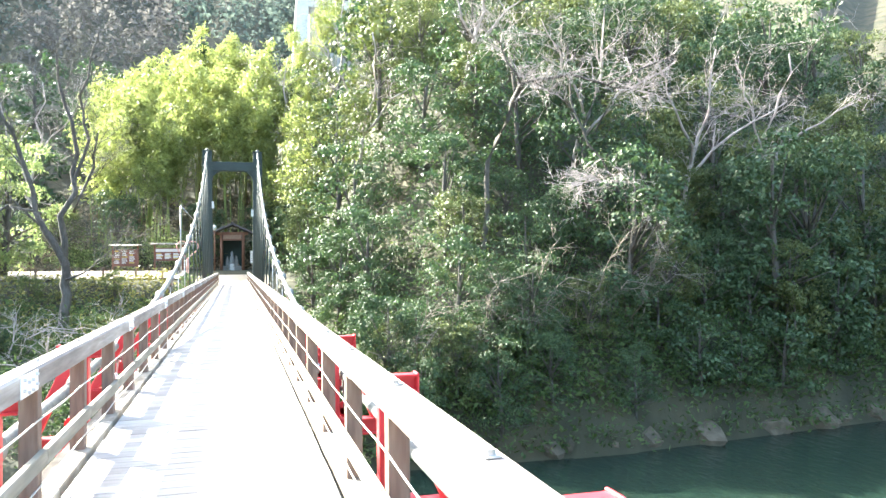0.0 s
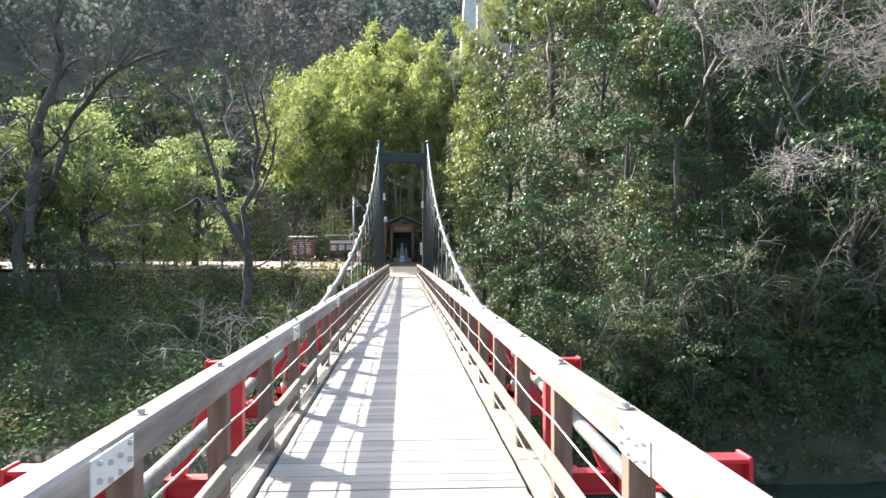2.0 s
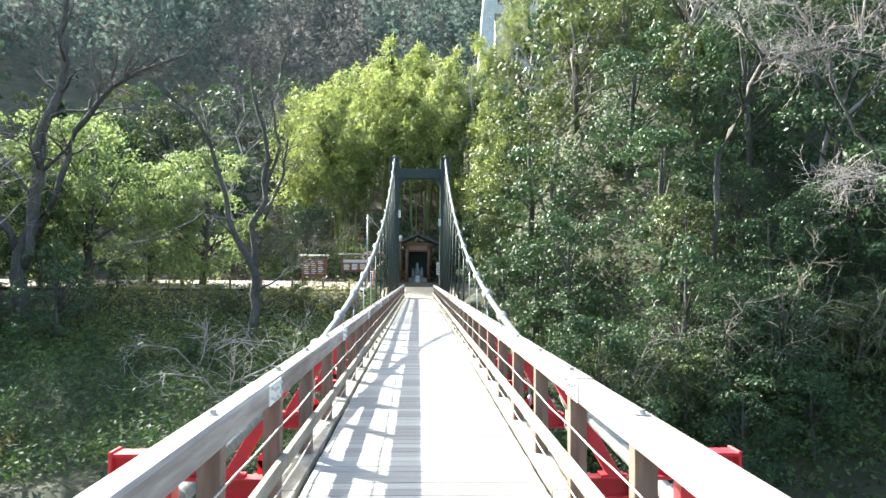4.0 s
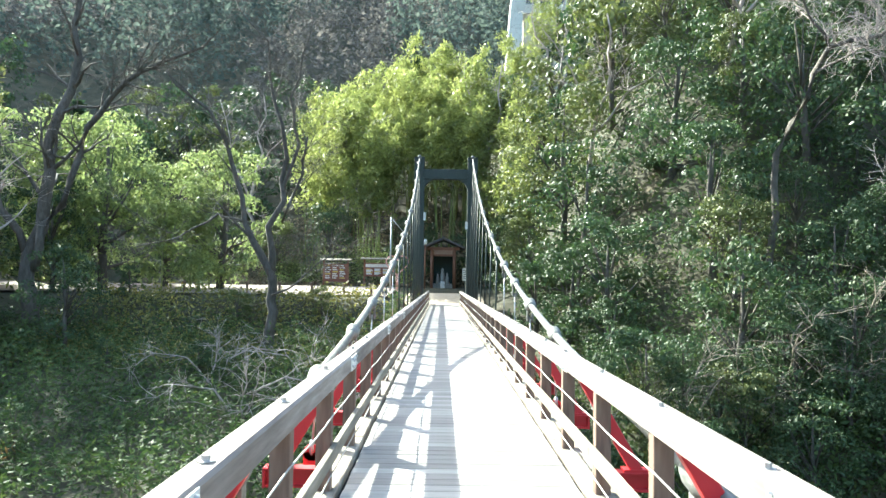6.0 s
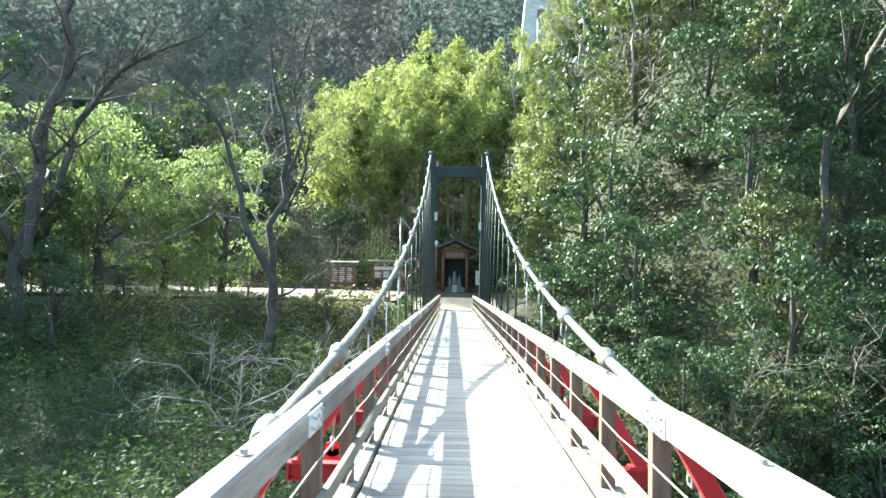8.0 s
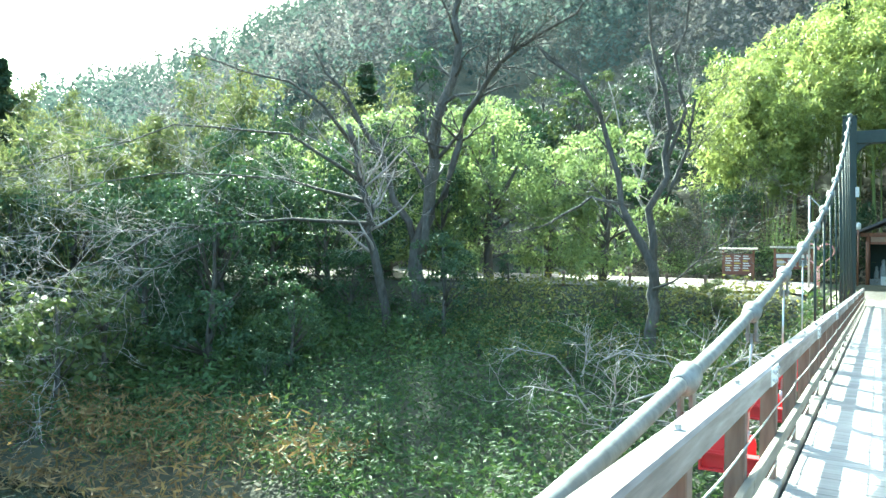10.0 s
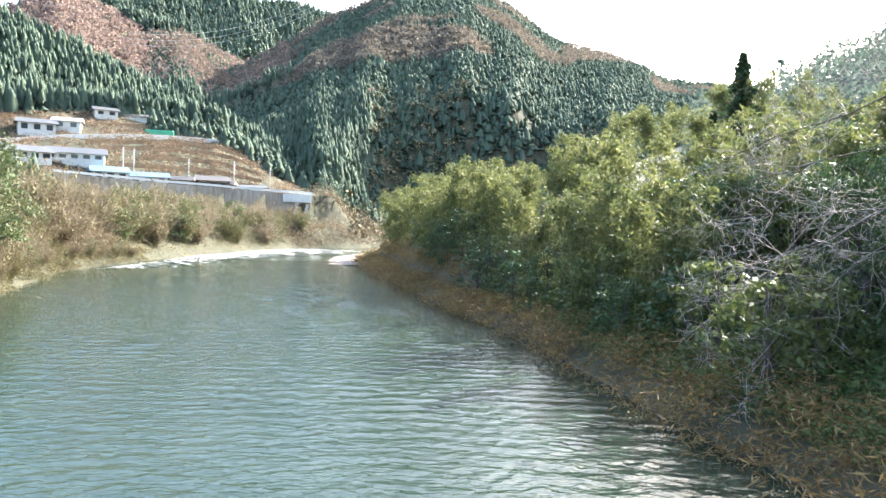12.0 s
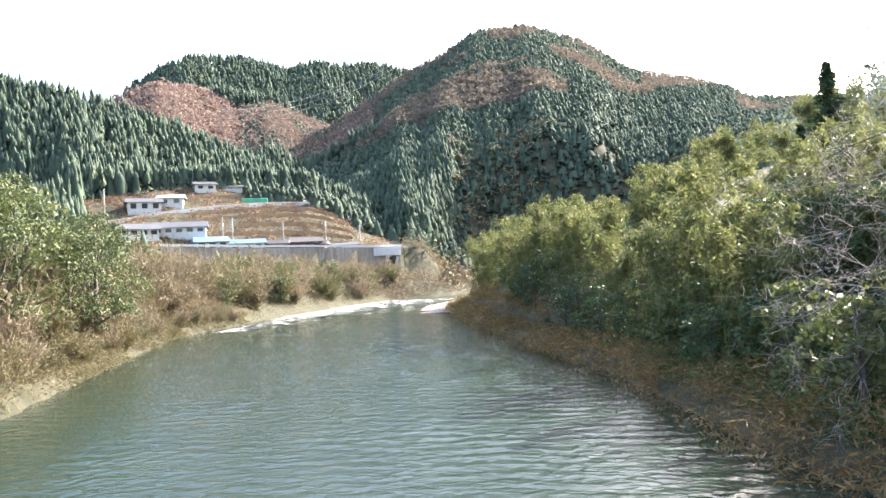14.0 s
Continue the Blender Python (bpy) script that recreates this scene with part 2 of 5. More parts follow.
def thing(name, x, y, z, label, category, group="", turn=0.0):
    ob = new(name)
    ob.matrix_basis = pose(x, y, z, 0, 0, turn)
    return tagged(ob, label, category, group)


def box(bm, x0, x1, y0, y1, z0, z1, bevel=0.0, m=None):
    r = bmesh.ops.create_cube(bm, size=1.0)
    vs = r["verts"]
    bmesh.ops.scale(bm, vec=(x1 - x0, y1 - y0, z1 - z0), verts=vs)
    bmesh.ops.translate(bm, vec=((x0 + x1) / 2, (y0 + y1) / 2, (z0 + z1) / 2), verts=vs)
    if bevel:
        es = list({e for v in vs for e in v.link_edges})
        r = bmesh.ops.bevel(bm, geom=es, offset=bevel, segments=1, affect="EDGES")
        vs = list({v for f in r["faces"] for v in f.verts} | {v for v in vs if v.is_valid})
    if m is not None:
        bmesh.ops.transform(bm, matrix=m, verts=vs)
    return vs


def boxed(name, x0, x1, y0, y1, z0, z1, mat, parent=None, bevel=0.0, label="", m=None):
    bm = bmesh.new()
    box(bm, x0, x1, y0, y1, z0, z1, bevel, m)
    return part(name, bm, mat, parent, label)


def tube(bm, pts, radii, sides=6):
    """A tapered tube along the points."""
    rings = []
    pts = [Vector([float(c) for c in p]) for p in pts]
    if hasattr(radii, "__len__"):
        radii = [float(q) for q in radii]
    for i, p in enumerate(pts):
        d = (pts[min(i + 1, len(pts) - 1)] - pts[max(i - 1, 0)]).normalized()
        a = d.orthogonal().normalized() if abs(d.z) > 0.9 else d.cross(Vector((0, 0, 1))).normalized()
        b = d.cross(a)
        r = radii[i] if hasattr(radii, "__len__") else radii
        rings.append([bm.verts.new(p + r * (math.cos(2 * math.pi * k / sides) * a + math.sin(2 * math.pi * k / sides) * b)) for k in range(sides)])
    for q, w in zip(rings, rings[1:]):
        for k in range(sides):
            bm.faces.new((q[k], q[(k + 1) % sides], w[(k + 1) % sides], w[k])).smooth = True
    if sides > 3:
        bm.faces.new(rings[0][::-1])
        bm.faces.new(rings[-1])


def quads_mesh(name, corners):
    """A mesh of separate four-cornered leaves; corners: array n x 4 x 3."""
    n = len(corners)
    me = bpy.data.meshes.new(name)
    me.vertices.add(4 * n)
    me.vertices.foreach_set("co", np.asarray(corners, dtype=np.float32).reshape(-1))
    me.loops.add(4 * n)
    me.loops.foreach_set("vertex_index", np.arange(4 * n, dtype=np.int32))
    me.polygons.add(n)
    me.polygons.foreach_set("loop_start", np.arange(0, 4 * n, 4, dtype=np.int32))
    me.update(calc_edges=True)
    return me


def leaves(rng, centres, length, width, droop=0.3, up=0.5):
    """Leaf blades (pointed quads) at the centres, in random directions."""
    n = len(centres)
    d = rng.normal(size=(n, 3))
    d[:, 2] = d[:, 2] * 0.6 - droop
    d /= np.linalg.norm(d, axis=1)[:, None]
    u = rng.normal(size=(n, 3))
    u[:, 2] += up
    s = np.cross(d, u)
    s /= np.linalg.norm(s, axis=1)[:, None] + 1e-6
    L = (length * rng.uniform(0.6, 1.3, n))[:, None]
    W = (width * rng.uniform(0.6, 1.3, n))[:, None]
    return np.stack([centres - d * L / 2, centres + s * W / 2, centres + d * L / 2, centres - s * W / 2], axis=1)


# ---- the ground ----
WATER_Z = -5.5
EYE_X, EYE_Y = 0.0, 13.0
SOUTH = ([-700, -420, -300, -229, -214, -182, -148, -117, -100, -63, -41, 0, 50, 200, 900], [260, 110, 40, 11, -5, -16, -22, -24, -26, -18, -13, -8, -4, 6, 60])
NORTH = ([-700, -420, -330, -260, -200, -160, -131, -89, -67, -45, -29, -22, 0, 14, 27, 60, 200, 900], [380, 190, 95, 44, 22, 13, 12, 16, 19, 22.6, 23.6, 24.4, 25.5, 25, 26.5, 28, 36, 100])
# skylines: distance, foot of the slope as a share of it, then azimuths (degrees left of the bridge's axis) and rises
NEAR_HILL = (330, 0.80, [88, 90.4, 92.9, 99.3, 101.3, 106.3, 111, 115.1, 121.7, 135, 150], [0.0, 0.0, 0.03, 0.08, 0.13, 0.17, 0.21, 0.236, 0.256, 0.28, 0.26])
RED_HILL = (640, 0.55, [92, 99.1, 103.7, 106.2, 109, 111.7, 114, 116.5, 121.7, 126, 140], [0.05, 0.205, 0.245, 0.248, 0.262, 0.268, 0.25, 0.228, 0.262, 0.298, 0.3])
BACK_RIDGE = (1150, 0.6, [80, 92.7, 95.8, 98, 100.1, 102.3, 105.2, 109.3, 111.3, 118], [0.2, 0.275, 0.289, 0.286, 0.292, 0.283, 0.297, 0.298, 0.283, 0.2])
PEAK = (620, 0.42, [20, 45, 60, 67.8, 69.3, 72.7, 75.9, 79.5, 82.5, 84.2, 87.7, 90.5, 92.7, 99.1, 101.3, 112], [0.0, 0.15, 0.185, 0.202, 0.22, 0.24, 0.256, 0.303, 0.326, 0.333, 0.33, 0.298, 0.282, 0.21, 0.17, 0.0])
NORTH_RIDGE = (300, 0.24, [-110, -75, -40, 0, 25, 40, 48, 55, 62, 70, 78], [0.0, 0.3, 0.5, 0.5, 0.46, 0.39, 0.28, 0.21, 0.16, 0.11, 0.0])
BEHIND = (420, 0.35, [-150, -120, -85, -40], [0.3, 0.3, 0.3, 0.0])
SKYLINES = [NEAR_HILL, RED_HILL, BACK_RIDGE, PEAK, NORTH_RIDGE, BEHIND]


def smooth(a, b, t):
    u = np.clip((t - a) / (b - a), 0, 1)
    return u * u * (3 - 2 * u)


def azimuth(x, y):
    return np.degrees(np.arctan2(-(x - EYE_X), y - EYE_Y)), np.hypot(x - EYE_X, y - EYE_Y)


def ridge(layer, x, y):
    d, foot, angles, rises = layer
    a, r = azimuth(x, y)
    wob = 1 + 0.04 * np.sin(a * 0.55 + d) + 0.02 * np.sin(a * 1.7 + 2 * d)
    top = np.interp(a, angles, rises, left=0, right=0) * d
    t = (r / d - foot * wob) / (1 - foot * wob)
    gully = 1 - 0.05 * (1 - np.clip(t, 0, 1)) * (0.5 + 0.5 * np.sin(a * 1.1 + d * 0.1 + 2.5 * t))
    front = np.clip(t, 0, 1) ** 0.85 * gully
    fall = np.exp(-np.maximum(r - d, 0) / (0.5 * d))
    return np.where(t > 0, WATER_Z + 7 + (top - 5) * front * fall, -99.0)


# the village slope: azimuths, distance of the retaining wall, heights of the road, the lane and the wood's edge
VIL_AZ = [92, 94, 96.9, 99.3, 101.3, 105, 108, 111.5, 114.8, 119]
WALL_R = [243, 240, 235.5, 231.5, 228, 222, 217, 212, 208, 204]
ROAD_Z = [10.6, 10.6, 10.9, 11.1, 11.4, 11.7, 12.1, 12.5, 12.8, 13]
LANE_Z = [11, 13, 20.3, 26, 28.6, 28.3, 27, 25.2, 22.4, 20]
EDGE_Z = [11, 16, 26, 32, 37, 36.1, 37, 36, 33, 30]


def village_slope(x, y, bank):
    """Height of the village ground, and how far it counts there."""
    a, r = azimuth(x, y)
    s = r - np.interp(a, VIL_AZ, WALL_R)
    road, lane, edge = (np.interp(a, VIL_AZ, q) for q in (ROAD_Z, LANE_Z, EDGE_Z))
    z = np.where(s < 0, np.minimum(bank, 5.4), road)
    z = np.where(s > 12, road + (lane - road) * np.clip((s - 12) / 26, 0, 1), z)
    z = np.where(s > 40, lane + (edge - lane) * np.clip((s - 40) / 22, 0, 1), z)
    z = np.where(s > 66, WATER_Z + 8 + (edge - WATER_Z - 8) * smooth(112, 70, s), z)
    return z, smooth(90.5, 93, a) * smooth(121, 117, a) * smooth(-150, -175, x)


def on_slope(a, s):
    """The place at an azimuth, so far behind the retaining wall."""
    r = float(np.interp(a, VIL_AZ, WALL_R)) + s
    x, y = EYE_X - r * math.sin(radians(a)), EYE_Y + r * math.cos(radians(a))
    return x, y


def height(x, y):
    x, y = np.asarray(x, float), np.asarray(y, float)
    ys, yn = np.interp(x, *SOUTH), np.interp(x, *NORTH)
    dn, ds = y - yn, ys - y
    bed = np.maximum(np.minimum(np.maximum(dn, ds), 0) * 0.35, -3)
    # north: terrace by the bridge's end, steep wooded slope to the east of it
    east = smooth(3.0, 13, x)
    terrace = 0.7 * smooth(0, 1.5, dn) + 3.5 * smooth(1, 21, dn) + 1.95 * smooth(16.5, 21.0, dn) + 0.4 * smooth(22, 34, dn)
    back = np.maximum(dn - np.interp(x, [-200, -60, -20, 0, 30], [60, 46, 40, 36, 30]), 0)
    terrace = terrace + np.minimum(back * 0.55, 40)
    slope = np.maximum(dn, 0) * np.where(dn < 3, 1.3, 1.0) + 0.9
    slope = np.minimum(slope, 19 + 0.22 * np.maximum(dn - 19, 0))
    north = (1 - east) * terrace + east * np.where(dn > 0, slope, 0)
    # south: bank, then the village slope in the west
    south = 1.0 * smooth(0, 1, ds) + 3.6 * smooth(1, 9, ds) + 1.2 * smooth(9, 16, ds) + np.minimum(np.maximum(ds - 30, 0) * 0.22, 50)
    village, west = village_slope(x, y, WATER_Z + south)
    west = west * smooth(2, 6, ds)
    south = south * (1 - west) + west * (village - WATER_Z)
    z = WATER_Z + np.where(dn > 0, north, np.where(ds > 0, south, bed))
    wet = np.maximum(dn, ds)
    cap = WATER_Z + 0.6 + 0.5 * np.maximum(wet, 0) + 1.5 * np.maximum(wet - 25, 0)
    bend = smooth(-300, -345, x)
    for layer in SKYLINES:
        hill = ridge(layer, x, y)
        z = np.where(wet > 3, np.maximum(z, np.minimum(hill, cap)), z)
        z = np.where(x < -300, np.maximum(z, z + bend * np.maximum(hill - z, 0)), z)
    z = np.where(x < -300, np.maximum(z, WATER_Z + 7 * bend), z)
    # the ramp at the bridge's end
    pad = smooth(3.4, 2.2, np.abs(x)) * smooth(38, 41, y) * smooth(58, 54, y)
    return z * (1 - pad) + pad * (-0.12 + 0.95 * smooth(49.5, 56, y))


def valley_ground():
    u = np.linspace(-1, 1, 411)
    gx = 2 + 14 * np.sinh(u * 5.9)
    gy = 30 + 14 * np.sinh(u * 5.9)
    X, Y = np.meshgrid(gx, gy, indexing="ij")
    Z = height(X, Y)
    rng = np.random.default_rng(5)
    Z = Z - 0.05 + rng.normal(size=Z.shape) * 0.05 * (Z > WATER_Z + 0.3) * (np.abs(Z - 0.8) > 0.5)
    n = len(u)
    verts = np.stack([X, Y, Z], -1).reshape(-1, 3)
    i = np.arange(n * n).reshape(n, n)
    faces = np.stack([i[:-1, :-1], i[1:, :-1], i[1:, 1:], i[:-1, 1:]], -1).reshape(-1, 4)
    me = bpy.data.meshes.new("ground")
    me.from_pydata(verts.tolist(), [], faces.tolist())
    me.polygons.foreach_set("use_smooth", np.ones(len(faces), dtype=bool))
    tagged(link("ground", me, M_SOIL), "leaf-littered valley slopes and river banks", "ground", kind="structure")


valley_ground()


def river():
    """A wide sheet, with real ripples on the stretch below the bridge."""
    rng = np.random.default_rng(33)
    a = np.radians(np.linspace(36, 134, 270))
    r = 12.0 * np.exp(np.linspace(0, math.log(140 / 12.0), 520))
    R, A = np.meshgrid(r, a, indexing="ij")
    X, Y = EYE_X - R * np.sin(A), EYE_Y + R * np.cos(A)
    Z = np.zeros_like(X)
    for k in range(34):
        wave = rng.uniform(0.28, 0.6) if k < 22 else rng.uniform(0.6, 1.7)
        turn = rng.normal() * 0.75 + 0.15
        f = 2 * np.pi / wave
        Z += 0.0048 * wave * np.sin(f * (X * math.cos(turn) + Y * math.sin(turn)) + 1.5 * np.sin(0.3 * X + 0.21 * Y + k) + rng.uniform(0, 6))
    gust = 0.62 + 0.38 * np.sin(X * 0.09 + 1.3 * np.sin(Y * 0.17)) * np.sin(Y * 0.21 + 0.6 * np.sin(X * 0.13))
    Z = WATER_Z + 0.06 + Z * (0.35 + 0.75 * gust)
    i = np.arange(X.size).reshape(X.shape)
    f = np.stack([i[:-1, :-1], i[:-1, 1:], i[1:, 1:], i[1:, :-1]], -1).reshape(-1, 4)
    v = np.stack([X, Y, Z], -1).reshape(-1, 3).tolist()
    m = len(v)
    v += [(-900, -180, WATER_Z - 0.16), (900, -180, WATER_Z - 0.16), (900, 420, WATER_Z - 0.16), (-900, 420, WATER_Z - 0.16)]
    me = bpy.data.meshes.new("water")
    me.from_pydata(v, [], f.tolist() + [(m, m + 1, m + 2, m + 3)])
    me.polygons.foreach_set("use_smooth", np.ones(len(f) + 1, dtype=bool))
    tagged(link("water", me, M_WATER), "rippled green river water below the footbridge", "water", kind="structure")


river()


def sheet_on_ground(name, mat, xs, ys, lift, label, category):
    """A strip laid over the ground."""
    X, Y = np.meshgrid(xs, ys, indexing="ij")
    Z = height(X, Y) + lift
    nx, ny = X.shape
    i = np.arange(nx * ny).reshape(nx, ny)
    f = np.stack([i[:-1, :-1], i[1:, :-1], i[1:, 1:], i[:-1, 1:]], -1).reshape(-1, 4)
    me = bpy.data.meshes.new(name)
    me.from_pydata(np.stack([X, Y, Z], -1).reshape(-1, 3).tolist(), [], f.tolist())
    return tagged(link(name, me, mat), label, category, kind="structure")


sheet_on_ground("road", M_GRAVEL, np.linspace(-46, -3.2, 70), np.linspace(46.9, 57.2, 16), 0.07, "pale gravel path along the river terrace", "road")

# ---- the footbridge ----
Y0, Y1 = -15.0, 49.4
HALF, RAIL, DECK = 0.80, 0.98, 0.18
RAIL_IN, RAIL_OUT = 0.862, 0.985
POST0, PITCH = 4.69, 1.33
TOWER_Y = 49.5
footbridge = thing("footbridge", 0, 0, 0, "timber-decked suspension footbridge with weathered rails and red steel brackets", "bridge")


def mesh_of(bm, name):
    me = bpy.data.meshes.new(name)
    bm.to_mesh(me)
    bm.free()
    return me


def rail_profile(length):
    """A timber with chamfered upper edges, lying along y from 0."""
    w, h, c = RAIL_OUT - RAIL_IN, 0.12, 0.014
    ring = [(0, 0), (w, 0), (w, h - c), (w - c, h), (c, h), (0, h - c)]
    bm = bmesh.new()
    rings = [[bm.verts.new((x, y, z)) for x, z in ring] for y in (0, length)]
    n = len(ring)
    for k in range(n):
        bm.faces.new((rings[0][k], rings[0][(k + 1) % n], rings[1][(k + 1) % n], rings[1][k]))
    bm.faces.new(rings[0][::-1])
    bm.faces.new(rings[1])
    bmesh.ops.recalc_face_normals(bm, faces=bm.faces)
    return mesh_of(bm, "handrail")


def nut_mesh():
    bm = bmesh.new()
    box(bm, -0.026, 0.026, -0.026, 0.026, 0, 0.004)
    bmesh.ops.create_cone(bm, cap_ends=True, segments=6, radius1=0.015, radius2=0.015, depth=0.02, matrix=Matrix.Translation((0, 0, 0.012)))
    return mesh_of(bm, "nut")


def bolt_mesh():
    bm = bmesh.new()
    bmesh.ops.create_cone(bm, cap_ends=True, segments=6, radius1=0.010, radius2=0.009, depth=0.014, matrix=pose(0.008, 0, 0, 0, 90, 0))
    return mesh_of(bm, "bolt")


def cable_z(y):
    return 0.405 + 0.0043 * (y - 4.7) ** 2 - 0.26 * (max(0.0, y - 4.7) / (TOWER_Y - 4.7)) ** 6


def cable_x(y):
    return 1.25 + 0.306 * max(0.0, (y - 4.7) / (TOWER_Y - 4.7)) ** 2


def railings():
    nut, bolt = nut_mesh(), bolt_mesh()
    timber = rail_profile(3.982)
    bm = bmesh.new()
    box(bm, -0.05, 0.05, -0.048, 0.048, -0.02, RAIL - 0.122, 0.005)
    post_mesh = mesh_of(bm, "post")
    bm = bmesh.new()
    box(bm, -0.02, 0.02, 0, 1.318, -0.045, 0.045, 0.005)
    mid_mesh = mesh_of(bm, "mid_rail")
    bm = bmesh.new()
    box(bm, -0.003, 0.003, -0.17, 0.17, -0.056, 0.056)
    plate_mesh = mesh_of(bm, "joint_plate")
    bm = bmesh.new()
    box(bm, 0, 0.205, 0, 1.99, DECK - 0.14, DECK + 0.012, 0.008)
    curb_mesh = mesh_of(bm, "curb")
    rng = random.Random(11)
    for s in (-1, 1):
        k0 = -15
        for j in range(-5, 12):
            y = (4.36 if s < 0 else 4.48) + 3.99 * j
            length = min(3.982, Y1 - y)
            me = timber if length > 3.9 else rail_profile(max(length, 0.1))
            ob = link("handrail", me, M_TIMBER, footbridge)
            ob.matrix_basis = Matrix.Translation((s * RAIL_IN + (0 if s > 0 else -(RAIL_OUT - RAIL_IN)), y, RAIL - 0.12 + rng.uniform(-0.003, 0.003)))
            if -8 < y < 46:
                plate = link("joint_plate", plate_mesh, M_PLATE, footbridge, "pale steel splice plate with eight bolts")
                plate.matrix_basis = Matrix.Translation((s * (RAIL_IN - 0.003), y + 0.06, RAIL - 0.066))
                for r in range(2):
                    for c in range(4):
                        b = link("bolt", bolt, M_STEEL, plate)
                        b.matrix_basis = pose(-s * 0.002, -0.125 + c * 0.083, -0.03 + r * 0.055 + (0.012 if c in (0, 3) else -0.008), 0, 0, 180 if s > 0 else 0)
        k = k0
        while POST0 + PITCH * k < Y1 - 0.1:
            y = POST0 + PITCH * k
            p = link("post", post_mesh, M_POST, footbridge)
            p.matrix_basis = Matrix.Translation((s * 0.922, y, 0))
            if k % 3 != 0 or True:
                q = link("nut", nut, M_STEEL, footbridge)
                q.matrix_basis = pose(s * 0.923, y + (0.16 if k % 3 == 0 else 0.02), RAIL, 0, 0, rng.uniform(0, 90))
            m = link("mid_rail", mid_mesh, M_MID, footbridge)
            m.matrix_basis = pose(s * 0.85, y + 0.006, 0.455, rng.uniform(-0.3, 0.3), 0, 0)
            k += 1
        y = Y0
        while y < Y1 - 0.3:
            c = link("curb", curb_mesh, M_CURB, footbridge)
            c.matrix_basis = Matrix.Translation((0.83 if s > 0 else -1.035, y, 0))
            y += 2.0
        for z in (0.3, 0.68):
            bm = bmesh.new()
            pts = []
            y = Y0
            while y <= Y1:
                pts.append((s * (0.866 - 0.004 * math.sin(y * 3)), y, z - 0.006 * (1 - math.cos(2 * math.pi * (y - POST0) / PITCH))))
                y += PITCH / 4
            tube(bm, pts, 0.0055, 5)
            part("guard_wire", bm, M_WIRE, footbridge)


def cables():
    sway = random.Random(4)
    bm = bmesh.new()
    tube(bm, [(0, 0, -0.03), (0, 0, 0.02), (0, 0, 0.05), (0, 0, 0.12)], [0.012, 0.03, 0.03, 0.02], 6)
    eye_mesh = mesh_of(bm, "shackle")
    for s in (-1, 1):
        bm = bmesh.new()
        ys = [Y0 + (TOWER_Y - Y0) * i / 90 for i in range(91)]
        tube(bm, [(s * cable_x(y), y, cable_z(y)) for y in ys], [0.048 if y < 20 else 0.042 for y in ys], 10)
        part("main_cable", bm, M_CABLE, footbridge, "grey sleeved main suspension cable")
        for k in range(-7, 17):
            y = 5.1 + 2.66 * k
            x, z = s * cable_x(y), cable_z(y)
            tilt = math.atan(2 * 0.0043 * (y - 4.7))
            bm = bmesh.new()
            prof = [(-0.2, 0.05), (-0.14, 0.066), (-0.085, 0.088), (0.05, 0.092), (0.1, 0.078), (0.18, 0.05)]
            j = sway.uniform(0.9, 1.12)
            tube(bm, [(0, a * j, 0.012 * math.sin(a * 20)) for a, r in prof], [r * j for a, r in prof], 10)
            clamp = part("cable_clamp", bm, M_CABLE, footbridge, "grey wrapped cable clamp")
            clamp.matrix_basis = pose(x, y, z, math.degrees(tilt), 0, 0)
            bm = bmesh.new()
            for side in (-0.035, 0.035):
                box(bm, side - 0.012, side + 0.012, -0.05, 0.05, -0.27, -0.05, 0.004)
            box(bm, -0.06, 0.06, -0.016, 0.016, -0.235, -0.2)
            part("fork", bm, M_CABLE, clamp)
            bm = bmesh.new()
            low = 0.06
            tube(bm, [(x, y, z - 0.2), ((x + s * 1.3) / 2, y, (z + low) / 2), (s * 1.3, y, low)], 0.012 if k < 8 else 0.024, 6)
            part("hanger", bm, M_STEEL if k < 8 else M_GATE, footbridge)
            sh = link("shackle", eye_mesh, M_STEEL, footbridge)
            sh.matrix_basis = Matrix.Translation((s * 1.3, y, 0.02))


